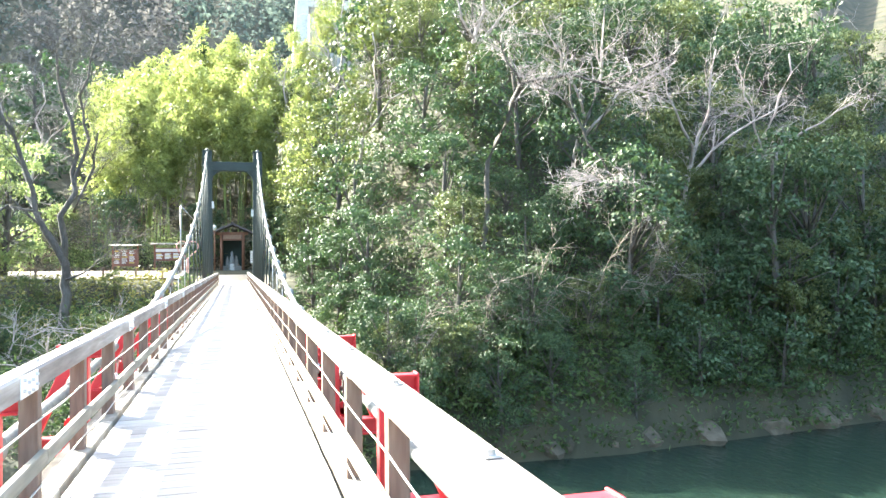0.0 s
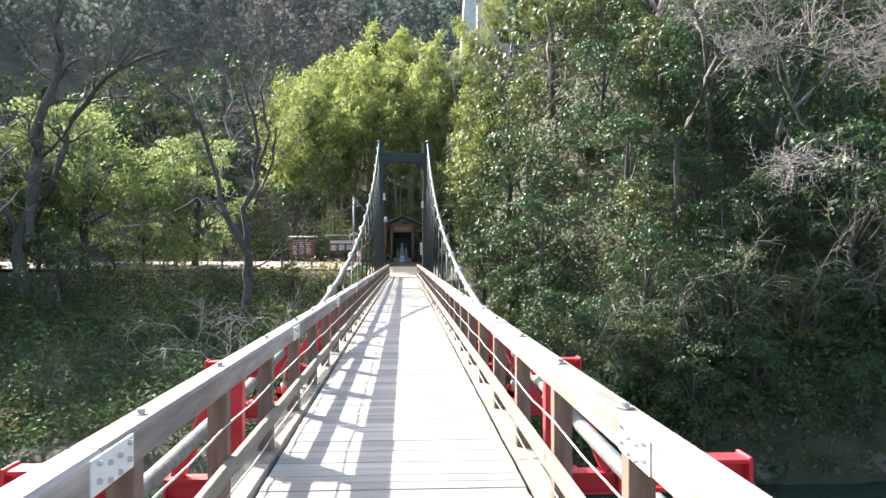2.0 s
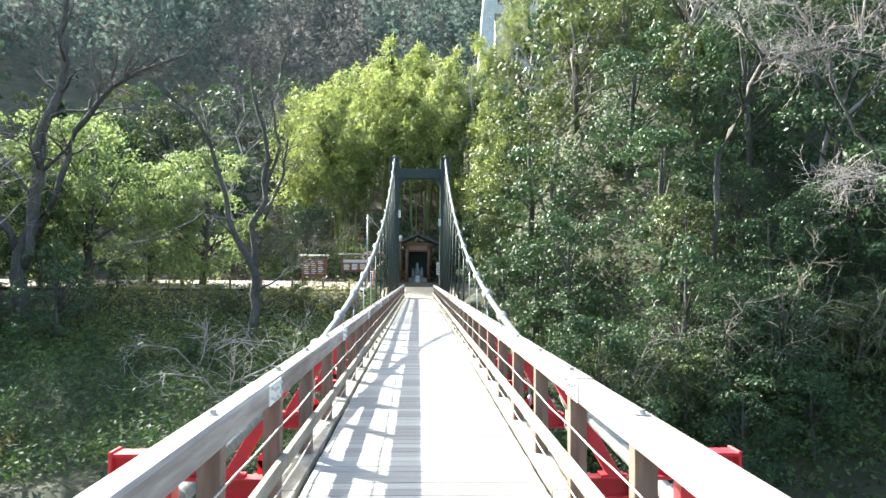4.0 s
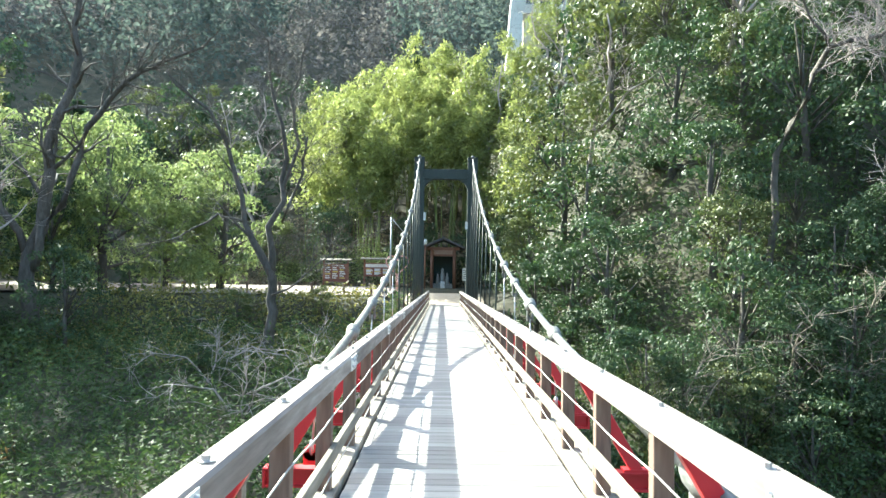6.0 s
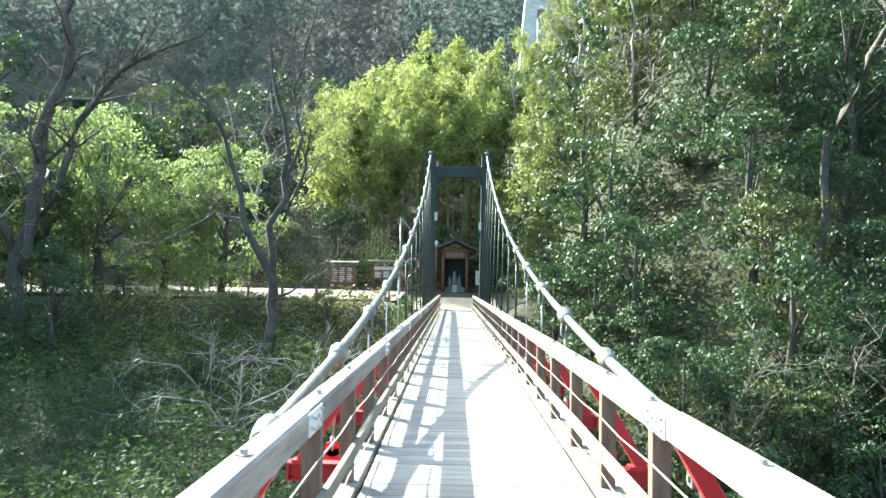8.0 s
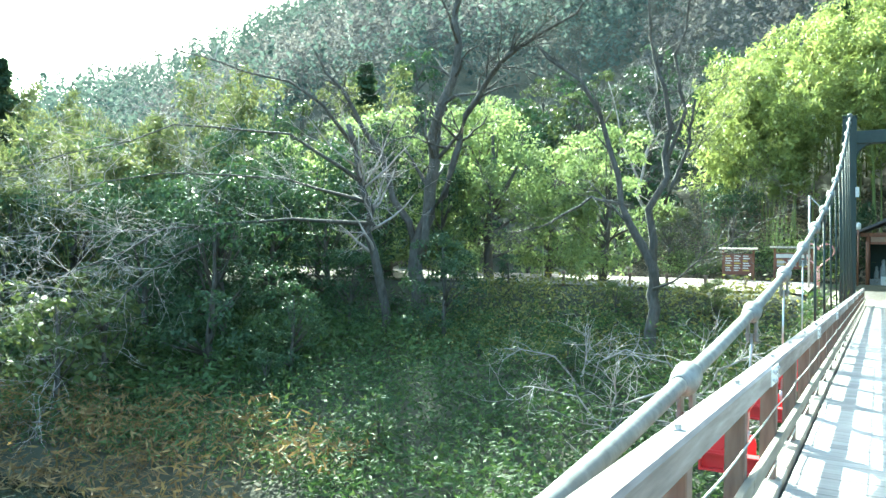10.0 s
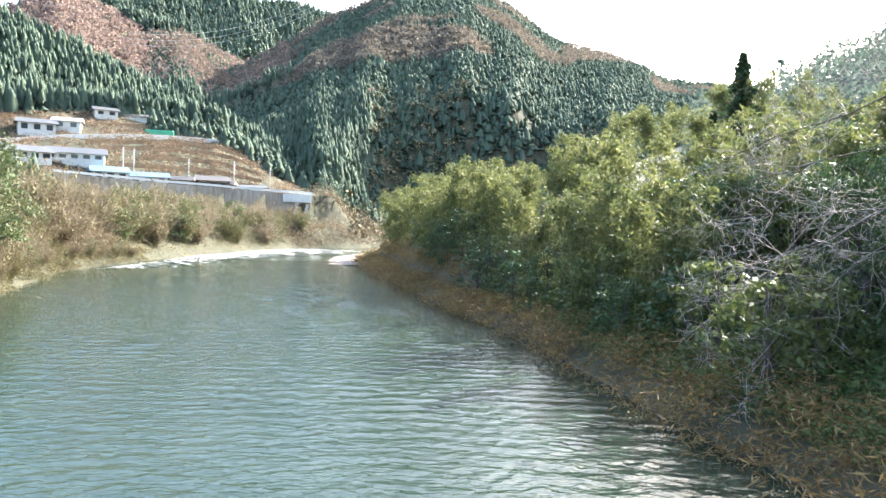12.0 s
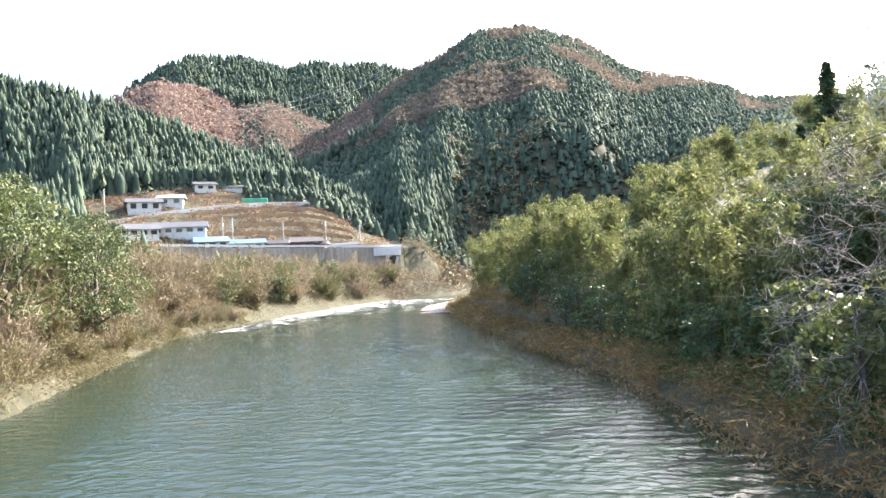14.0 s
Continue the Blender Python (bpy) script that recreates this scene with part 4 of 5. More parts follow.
def evergreen(x, y, s, label="dense dark evergreen tree with glossy leaves", fine=False, mat=None, far=False):
    plant("evergreen_tree", pr.choice(FINE if fine else FARE if far else EVER), (M_BARK, mat or pr.choice((M_EVER, M_EVER, M_EVER2))), ("trunk", "crown"), x, y, s, pr.uniform(0, 360), label, "tree", "evergreens on the banks", tilt=pr.uniform(-6, 6))


def bamboo_clump(x, y, s, low=False, label="tall feathery sunlit bamboo clump", leaf=None):
    meshes = pr.choice(LOWB if low else BAMB)
    k = len(meshes) - 1
    plant("bamboo_clump", meshes, (M_CULM,) * k + (leaf or M_BAMB,), ("culm",) * k + ("foliage",), x, y, s, pr.uniform(0, 360), label, "bamboo", "bamboo on the banks")


def scatter(n, x0, x1, y0, y1, gap, seed, ok=lambda x, y: True):
    rng = random.Random(seed)
    out = []
    for _ in range(n * 30):
        x, y = rng.uniform(x0, x1), rng.uniform(y0, y1)
        if ok(x, y) and all((x - a) ** 2 + (y - b) ** 2 > gap * gap for a, b in out):
            out.append((x, y))
            if len(out) == n:
                break
    return out


# the steep slope east of the bridge
for x, y in scatter(70, 5.2, 44, 28, 60, 3.0, 1, lambda x, y: (x > 7.5 or y < 47 or y > 52)):
    evergreen(x, y, pr.uniform(0.7, 1.15), fine=y < 40 and x < 13, far=y > 46)
for x, y in scatter(34, 7, 50, 26, 33, 2.0, 21, lambda x, y: y > float(np.interp(x, *NORTH)) + 1.2):
    evergreen(x, y, pr.uniform(0.42, 0.62), "low evergreen bush hanging over the water", far=x > 26)
for x, y in scatter(34, 6, 46, 25, 31, 1.6, 31, lambda x, y: 0.2 < y - float(np.interp(x, *NORTH)) < 2.8):
    evergreen(x, y, pr.uniform(0.34, 0.52), "low evergreen bush at the water's edge", far=x > 18)
for x, y in ((4.3, 40.5), (4.4, 44.5), (4.0, 47.6), (5.2, 37), (6.0, 33.5)):
    evergreen(x, y, pr.uniform(0.55, 0.8), "bushy evergreen beside the bridge with glossy leaves", True)
for x, y in scatter(44, 5, 60, 58, 96, 4.2, 22, lambda x, y: not (5 < x < 17 and y > 88)):
    evergreen(x, y, pr.uniform(0.9, 1.3), "tall evergreen on the upper slope", far=True)
# the grove behind the tower
for x, y in scatter(28, -11, 8, 63.5, 80, 2.2, 2):
    bamboo_clump(x, y, pr.uniform(1.15, 1.42) - 0.02 * max(0, -x - 4) - 0.09 * max(0, x))
for x, y in ((4.5, 56.5), (6, 59), (3.4, 62)):
    bamboo_clump(x, y, 0.85)
for x, y in ((-13, 64), (-9, 63.5), (-2.6, 62.6), (-17, 65), (2.3, 62.8), (-23, 62), (-28, 60)):
    evergreen(x, y, pr.uniform(0.6, 0.85), "dark evergreen shrub behind the path")
# bright leafy trees west of the path
for x, y, k in ((-20.3, 50.5, 1.72), (-23.4, 52.5, 1.8), (-17.9, 53.5, 1.3), (-13.9, 52.0, 1.42), (-26.5, 49, 1.7), (-31, 52, 1.7)):
    plant("leafy_tree", pr.choice(FINE), (M_BARK, M_FRESH), ("trunk", "crown"), x, y, k, pr.uniform(0, 360), "bright fresh green leafy tree beside the path", "tree", "leafy trees by the path", tilt=pr.uniform(-4, 4))
for x, y, k in ((-15.2, 50.2, 0.95), (-22, 49.5, 1.0), (-34, 48, 1.1)):
    bamboo_clump(x, y, k, True, "bright green leafy bamboo beside the path", M_FRESH)
# trees in front of the hilltop building
for x, y, k in ((6.2, 84, 1.05), (8.6, 86, 0.95), (10.8, 84.5, 1.0), (13.2, 86, 1.05)):
    bamboo_clump(x, y, k, label="tall bamboo clump below the hilltop building")
# wood on the north bank, west
for x, y in scatter(26, -52, -17, 33, 48, 3.2, 3, lambda x, y: (x + 20.4) ** 2 + (y - 42.7) ** 2 > 5):
    evergreen(x, y, pr.uniform(0.5, 0.85) if x > -24 else pr.uniform(0.9, 1.25), mat=M_EVER)
for x, y in scatter(24, -62, -12, 72, 94, 4.2, 23):
    evergreen(x, y, pr.uniform(0.9, 1.3), "tall evergreen at the mountain's foot", far=True)
for x, y in scatter(26, -44, -4, 28, 46, 2.6, 32):
    evergreen(x, y, pr.uniform(0.2, 0.36), "small leafy bush on the shaded bank", True)
for x, y, k in ((-7.5, 34, 1), (-5.5, 37.5, 2), (-9.5, 37, 3), (-4.2, 33, 4)):
    bare_tree(x, y, [
        [(0, 0, -0.2, 0.07), (0.6, -0.3, 1.1, 0.05), (1.7, -0.6, 1.7, 0.03), (2.8, -0.8, 1.5, 0.012)],
        [(0, 0, -0.1, 0.06), (-0.9, -0.4, 1.2, 0.04), (-2.2, -0.7, 1.4, 0.02), (-3.2, -0.9, 0.7, 0.01)],
        [(0, 0, 0, 0.05), (0.2, -0.5, 1.4, 0.035), (0.4, -0.8, 2.4, 0.012)]],
        80 + k, "leafless bramble bush with pale bending stems", M_PALE, 1, -0.25, 1.3, 9, "bramble_bush")
for x, y, k in ((6.6, 28.0, 1), (9.0, 27.4, 2), (11.4, 27.8, 3), (13.8, 27.4, 4), (16.2, 27.8, 5)):
    bare_tree(x, y, [
        [(0, 0, -0.3, 0.06), (0.5, -0.5, 1.3, 0.045), (1.4, -1.1, 2.3, 0.028), (2.2, -1.6, 2.1, 0.01)],
        [(0, 0, -0.2, 0.055), (-0.7, -0.5, 1.5, 0.04), (-1.7, -1.1, 2.0, 0.02), (-2.4, -1.6, 1.2, 0.01)],
        [(0, 0, -0.1, 0.05), (0.1, -0.8, 1.8, 0.035), (0.3, -1.6, 3.2, 0.02), (0.7, -2.0, 3.9, 0.01)]],
        120 + k, "tangled leafless bush hanging over the shaded bank", M_TWIG, 1, -0.25, 1.2, 9, "tangled_bush")
# bamboo along the river
for x, y in scatter(50, -150, -37, 17, 46, 3.2, 4, lambda x, y: float(np.interp(x, *NORTH)) + 4.5 < y < float(np.interp(x, *NORTH)) + 20):
    bamboo_clump(x, y, pr.uniform(1.0, 1.4), True, "dense bushy bamboo leaning over the river bank", M_BAMB2)
for x, y in scatter(26, -110, -26, 20, 40, 3.0, 25, lambda x, y: float(np.interp(x, *NORTH)) + 3.0 < y < float(np.interp(x, *NORTH)) + 7):
    evergreen(x, y, pr.uniform(0.45, 0.75), "shaded green shrub under the riverside bamboo", far=True)
for x, y in scatter(16, -120, -30, 44, 66, 6, 5):
    bamboo_clump(x, y, pr.uniform(1.1, 1.4), leaf=M_BAMB2)
# south bank
for x, y in scatter(15, -86, -48, -36, -19, 3.6, 6, lambda x, y: y < float(np.interp(x, *SOUTH)) - 3):
    evergreen(x, y, pr.uniform(1.25, 1.85), "broad green tree on the sunny bank", mat=pr.choice((M_SUNNY, M_SUNNY, M_EVER2)))


def thicket(seed, h, r, stems=760, n=620):
    """A bush of thin arching stems with a few dry leaves."""
    rng = np.random.default_rng(seed)
    shoots = 46
    a = rng.uniform(0, 2 * np.pi, shoots)
    lean = rng.uniform(0.1, 1.0, shoots) ** 0.7
    tip = np.stack([r * lean * np.cos(a), r * lean * np.sin(a), h * rng.uniform(0.6, 1.05, shoots) * (1 - 0.35 * lean)], 1)
    i = rng.integers(0, shoots, stems)
    u = rng.uniform(0.05, 0.95, stems)[:, None]
    p = tip[i] * np.concatenate([u, u, u ** 0.75], 1) + rng.normal(size=(stems, 3)) * 0.16 * h * u * 0.5
    d = tip[i] / np.linalg.norm(tip[i], axis=1)[:, None] + rng.normal(size=(stems, 3)) * 0.38
    d /= np.linalg.norm(d, axis=1)[:, None]
    w = np.cross(d, rng.normal(size=(stems, 3)))
    w /= np.linalg.norm(w, axis=1)[:, None] + 1e-6
    L = rng.uniform(0.3, 0.85, (stems, 1)) * h * 0.2
    W = rng.uniform(0.012, 0.035, (stems, 1))
    q = np.stack([p - d * L, p + w * W, p + d * L, p - w * W], 1)
    j = rng.integers(0, stems, n)
    leaf = leaves(rng, p[j] + rng.normal(size=(n, 3)) * 0.12, 0.24, 0.13, droop=0.2)
    return quads_mesh("stems", q), quads_mesh("leaves", leaf)


THICK = [thicket(k, 3.6, 2.0) for k in range(91, 95)]


def scrub_bush(x, y, s, stem, leaf, label):
    plant("scrub_bush", pr.choice(THICK), (stem, leaf), ("stems", "leaves"), x, y, s, pr.uniform(0, 360), label, "bush", "scrub on the sunny bank", sink=0.1)


for x, y in scatter(130, -122, -22, -46, -2, 2.0, 7, lambda x, y: (-13 if x > -70 else -16) < y - float(np.interp(x, *SOUTH)) < 0.2):
    deep = float(np.interp(x, *SOUTH)) - y
    k = pr.choice(((M_SCRUB, M_THICKET), (M_SCRUB, M_SCRUB), (M_THICKET, M_THICKET), (M_SCRUB, M_SUNNY)))
    scrub_bush(x, y, min(0.75 + 0.18 * max(deep, 0), 2.0) * pr.uniform(0.85, 1.15), *k, "tangled leafless brown scrub on the river bank")
for x, y in scatter(70, -230, -105, -46, -4, 3.4, 17, lambda x, y: -26 < y - float(np.interp(x, *SOUTH)) < -1):
    k = pr.choice(((M_SCRUB, M_THICKET), (M_SCRUB, M_SCRUB), (M_THICKET, M_SUNNY)))
    scrub_bush(x, y, pr.uniform(2.0, 3.1) * (0.85 if x < -165 else 1), *k, "tall leafless tan scrub along the far bank")
for x, y in scatter(9, -215, -110, -40, -12, 8, 18, lambda x, y: -10 < y - float(np.interp(x, *SOUTH)) < -2):
    evergreen(x, y, pr.uniform(0.6, 1.0), "rounded green tree among the riverside scrub", mat=M_SUNNY, far=True)

# bare trees by the terrace
bare_tree(-8.1, 40.7, [
    [(0.1, 0, -2.6, 0.34), (0, 0, 0, 0.3), (0, 0.1, 1.6, 0.27), (-1.0, 0, 4.2, 0.17), (-2.0, -0.3, 7.4, 0.13), (-2.7, -0.5, 9.2, 0.1), (-4.8, -0.8, 11, 0.05)],
    [(0, 0.1, 1.5, 0.24), (0.3, 0.3, 5.2, 0.17), (0.5, 0.3, 8.2, 0.13), (-0.2, 0.6, 10.2, 0.1), (-0.7, 0.8, 13, 0.06), (-2.2, 0.9, 15, 0.03)],
    [(0.35, 0.3, 5.0, 0.13), (1.0, 0.5, 8, 0.1), (0.7, 0.6, 10.2, 0.08), (1.6, 0.4, 13, 0.05), (1.3, 0.4, 15.5, 0.03)],
    [(0.4, 0.3, 4.2, 0.1), (1.3, 0.0, 6.5, 0.08), (1.6, -0.2, 8.2, 0.05)],
    [(-1.0, 0, 4.1, 0.09), (-2.4, -0.5, 4.5, 0.07), (-3.8, -1.0, 3.4, 0.05), (-5.6, -1.6, 2.9, 0.02)],
    [(0.1, -0.2, 0.8, 0.07), (1.3, -0.8, 1.3, 0.05), (2.6, -1.2, 2.3, 0.03), (4.2, -1.5, 3.3, 0.015)]],
    3, "leafless tree with forked mossy grey trunk", M_BARK, 2, 0.15, 2.4, 13, z=0.0)
bare_tree(-20.4, 42.7, [
    [(-0.1, 0, -2.6, 0.6), (0, 0, 0, 0.52), (0.2, 0, 4, 0.42), (0.9, 0, 8, 0.34), (1.6, 0.2, 12.5, 0.25), (2.0, 0.4, 17, 0.12), (2.2, 0.5, 20, 0.04)],
    [(0.2, -0.1, 1.8, 0.3), (1.4, -0.3, 5, 0.24), (2.7, -0.5, 8.8, 0.2), (4.6, -0.8, 11, 0.15), (6.7, -1, 12, 0.11), (9, -1.4, 13, 0.05)],
    [(-0.2, 0, 2.5, 0.28), (-1.8, -0.4, 6, 0.2), (-3.6, -1.2, 9.5, 0.14), (-5.4, -2, 12.5, 0.06)]],
    8, "large leafless tree with spreading limbs over the river", M_BARK, 2, -0.05, 3.4, 17, z=0.0)
bare_tree(-20.9, 39.6, [
    [(0.2, 0.4, -2.5, 0.3), (0, 0, 2, 0.26), (-0.3, -0.4, 5, 0.2), (-0.8, -1.2, 8, 0.12)],
    [(0, 0, 3.4, 0.15), (-2, -4, 3.4, 0.08), (-4.5, -8.5, 2.7, 0.05), (-7, -13, 2.3, 0.02)],
    [(-0.3, -0.4, 5.2, 0.15), (-2, -4, 7.2, 0.075), (-4.5, -8.5, 7.0, 0.045), (-7.5, -13, 4.6, 0.02)],
    [(-0.6, -0.9, 7.0, 0.14), (-2, -4, 9.4, 0.07), (-4.5, -8, 10.2, 0.04), (-7, -12, 8.8, 0.015)],
    [(-3, -6, 3.1, 0.08), (-4, -9, 1.1, 0.05), (-5, -11.5, -1.6, 0.03), (-5.5, -12.5, -3.4, 0.012)],
    [(-4.5, -8.5, 2.7, 0.06), (-6, -11, 0.9, 0.04), (-7.2, -13.2, -0.9, 0.012)],
    [(-0.2, -0.2, 4.4, 0.13), (-2.4, -3.6, 5.2, 0.065), (-5, -8, 5.1, 0.04), (-8, -12.5, 3.6, 0.015)]],
    9, "leafless riverside tree with wide pale twigs over the water", M_PALE, 2, -0.1, 2.8, 15, z=0.0, bark=M_BARK)
# pale overhanging trees on the east slope
bare_tree(10.9, 31.0, [
    [(0, 0.3, -3.8, 0.18), (0, 0, 0, 0.16), (0.3, -0.6, 3.0, 0.14), (1.1, -1.6, 5.2, 0.11), (2.9, -2.5, 5.55, 0.09), (4.4, -2.8, 5.05, 0.075), (6.1, -3, 5.8, 0.05), (7.9, -3.2, 6.7, 0.02)],
    [(2.9, -2.5, 5.5, 0.07), (3.0, -2.6, 3.8, 0.06), (4.0, -2.9, 1.9, 0.05), (4.9, -3.0, 0.45, 0.045), (6.2, -3.2, -0.1, 0.035), (6.7, -3.3, -1.8, 0.025), (6.0, -3.4, -3.5, 0.012)],
    [(4.4, -2.8, 5.05, 0.05), (5.6, -3.0, 4.9, 0.035), (6.9, -3.1, 3.9, 0.012)],
    [(1.1, -1.6, 5.1, 0.07), (0.2, -2, 6.4, 0.05), (-0.8, -2.2, 7.4, 0.02)],
    [(3.0, -2.6, 3.9, 0.05), (2.2, -2.9, 4.5, 0.03), (1.0, -3.1, 4.9, 0.012)],
    [(4.9, -3.0, 0.5, 0.04), (3.8, -3.2, 1.0, 0.025), (2.6, -3.4, 0.6, 0.01)]],
    14, "leafless tree with pale branches drooping over the river", M_PALE, 2, 0.02, 1.5, 13, z=3.9, bark=M_BARK)
for x, y, k in ((16.5, 34.5, 1), (21.5, 33, 2), (26.5, 34, 3), (12.5, 40, 4), (7.6, 47, 5)):
    bare_tree(x, y, [
        [(0, 0, 0, 0.17), (0.4, -0.8, 3.2, 0.14), (0.9, -1.8, 6.2, 0.09), (0.6, -3.0, 9.0, 0.04)],
        [(0.4, -0.8, 3.1, 0.11), (2.0, -2.0, 5.2, 0.07), (4.2, -3.4, 6.6, 0.03)],
        [(0.5, -1.0, 3.8, 0.1), (-1.2, -2.4, 6.2, 0.06), (-2.8, -3.4, 8.0, 0.025)]],
        40 + k, "leafless slope tree with pinkish grey twigs", M_PALE, 2, 0.0, 2.2, 7)
for x, y, k in ((3.5, 71, 1), (8.5, 66, 2), (12, 60, 3), (-16, 66, 4)):
    bare_tree(x, y, [
        [(0, 0, 0, 0.2), (0.3, -0.4, 5, 0.16), (1.0, -0.8, 9.5, 0.11), (1.4, -1.0, 14, 0.04)],
        [(0.4, -0.4, 5.5, 0.13), (-1.2, -1, 9, 0.09), (-2.0, -1.2, 13.5, 0.03)],
        [(0.8, -0.6, 8.0, 0.1), (2.8, -1.2, 10.5, 0.06), (4.8, -1.6, 12.5, 0.02)]],
        60 + k, "tall leafless tree with pale sunlit trunk", M_PALE, 2, 0.1, 2.4, 6)


def conifer(seed, h, r, n=5600):
    rng = np.random.default_rng(seed)
    bm = bmesh.new()
    tube(bm, [(0, 0, -0.5), (0, 0, h * 0.5), (0, 0, h)], [0.26, 0.16, 0.02], 7)
    whorls = 26
    w = rng.integers(0, whorls, n)
    hz = (0.18 + 0.82 * (w / whorls)) * h
    az_ = rng.integers(0, 9, n) * 0.7 + w * 1.3 + rng.normal(size=n) * 0.13
    reach = rng.uniform(0.02, 1.0, n) ** 0.6 * r * (1.02 - w / whorls) ** 0.75 * (0.75 + 0.35 * np.sin(w * 5.1 + az_ * 2))
    p = np.stack([reach * np.cos(az_), reach * np.sin(az_), hz - reach * 0.28], 1) + rng.normal(size=(n, 3)) * 0.1
    return mesh_of(bm, "trunk"), quads_mesh("needles", leaves(rng, p, 0.8, 0.3, droop=0.4, up=0.8))


CONE = [conifer(51, 17, 3.6), conifer(52, 14, 3.0)]
for x, y, s in ((-95, 62, 1.0), (-99, 60, 0.7), (-31, 68, 1.0), (-40, 64, 1.1), (-3, 84, 0.9)):
    plant("cedar_tree", pr.choice(CONE), (M_BARK, M_CEDAR), ("trunk", "needles"), x, y, s, pr.uniform(0, 360), "tall dark conical cedar tree", "tree", "cedars behind the banks")


# ---- undergrowth ----
def cover(name, mat, n, region, leaf, lift, label, category, seed, blade=0.3, droop=0.2, clump=0.5, ok=None):
    """Leaves over a stretch of ground, in clumps, as one mass."""
    rng = np.random.default_rng(seed)
    x0, x1, y0, y1 = region
    m = n // 14
    cx, cy = rng.uniform(x0, x1, m), rng.uniform(y0, y1, m)
    if ok is not None:
        keep = ok(cx, cy)
        cx, cy = cx[keep], cy[keep]
        m = len(cx)
    i = rng.integers(0, m, n)
    x, y = cx[i] + rng.normal(size=n) * clump, cy[i] + rng.normal(size=n) * clump
    tall = (rng.uniform(0.3, 1.0, m) * (0.45 + 1.1 * (0.5 + 0.5 * np.sin(cx * 1.1 + 2 * np.sin(cy * 0.7)) * np.cos(cy * 0.9 + cx * 0.4))))[i]
    z = np.maximum(height(x, y), WATER_Z) + lift * tall * rng.uniform(0.05, 1.0, n) ** 0.7
    q = leaves(rng, np.stack([x, y, z], 1), leaf, leaf * blade, droop=droop, up=1.0)
    tagged(link(name, quads_mesh(name, q), mat), label, category, kind="stuff")


def north_bank(lo, hi):
    return lambda x, y: (y > np.interp(x, *NORTH) + lo) & (y < np.interp(x, *NORTH) + hi)


def open_slope(lo, hi):
    def ok(x, y):
        a, r = azimuth(x, y)
        q = r - np.interp(a, VIL_AZ, WALL_R)
        return (a > 95.5) & (a < 117) & (q > lo) & (q < hi)
    return ok


cover("undergrowth", M_UNDER, 84000, (-46, -1.8, 24, 48), 0.26, 1.5, "dense leafy dwarf bamboo and brambles on the bank", "undergrowth", 1, 0.26, 0.25, 0.6, north_bank(1.5, 18))
cover("bank_shrubs", M_YELLOW_LEAF, 12000, (-19, -3.2, 38.5, 45.8), 0.22, 0.8, "yellowing shrubs below the terrace", "shrub", 2, 0.45, 0.2, 0.5)
cover("undergrowth", M_UNDER, 46000, (2.2, 52, 25, 42), 0.22, 1.9, "tangled evergreen undergrowth at the water's edge", "undergrowth", 3, 0.4, 0.3, 0.7, north_bank(0.1, 11))
cover("undergrowth", M_UNDER, 30000, (4.5, 34, 36, 60), 0.28, 2.6, "dense shaded undergrowth on the steep slope", "undergrowth", 13, 0.42, 0.3, 0.8)
cover("undergrowth", M_UNDER, 18000, (4, 52, 24, 31), 0.26, 1.5, "leafy growth hanging over the rocks at the waterline", "undergrowth", 16, 0.42, 0.5, 0.5, north_bank(-0.2, 2.8))
cover("leaf_litter", M_SCRUB, 12000, (-16, 9, 60.8, 74), 0.24, 0.5, "fallen brown leaves and dead stems on the slope behind the shrine", "leaves", 14, 0.5, 0.0, 0.6)
cover("bank_shrubs", M_FRESH, 9000, (-13, 6, 61.2, 66), 0.2, 2.2, "low green shrubs on the slope behind the shrine", "shrub", 15, 0.45, 0.2, 0.5, lambda x, y: np.abs(x) > 1.9)
cover("dry_reeds", M_DRYRUST, 42000, (-150, -14, 10, 34), 0.42, 1.7, "rust-brown dry reeds and shrubs at the waterline", "reeds", 4, 0.16, -0.3, 0.6, north_bank(-0.9, 4.6))
cover("dry_reeds", M_DRY, 16000, (-260, -120, 10, 60), 0.8, 1.5, "pale dry reeds on the gravel spit", "reeds", 5, 0.2, -0.6, 1.2, north_bank(0, 9))
cover("dry_reeds", M_THICKET, 30000, (-130, -22, -40, -6), 0.36, 1.2, "pale dry grass along the sunny bank", "reeds", 6, 0.14, -0.4, 0.5, lambda x, y: (y < np.interp(x, *SOUTH) + 0.2) & (y > np.interp(x, *SOUTH) - 2.2))
cover("scrub", M_THICKET, 60000, (-232, -22, -46, 0), 0.36, 2.4, "leafless brown riverside scrub", "scrub", 7, 0.22, -0.2, 1.3, lambda x, y: (y < np.interp(x, *SOUTH) - 0.5) & (y > np.interp(x, *SOUTH) - 14))
cover("undergrowth", M_UNDER, 24000, (-70, -20, 24, 50), 0.42, 1.6, "dark shaded growth under the bamboo", "undergrowth", 8, 0.3, 0.2, 0.9, north_bank(4, 16))

cover("dry_grass", M_FIELD_GRASS, 26000, (-310, -180, -125, 6), 0.9, 0.9, "brown dry grass on the village slope", "grass", 9, 0.3, -0.1, 1.4, open_slope(11, 66))

cover("scrub", M_SCRUB, 22000, (-300, -200, -20, 70), 1.0, 3.2, "leafless tan scrub at the river bend", "scrub", 10, 0.22, -0.2, 1.6, lambda x, y: (y < np.interp(x, *SOUTH) - 1) & (y > np.interp(x, *SOUTH) - 22))


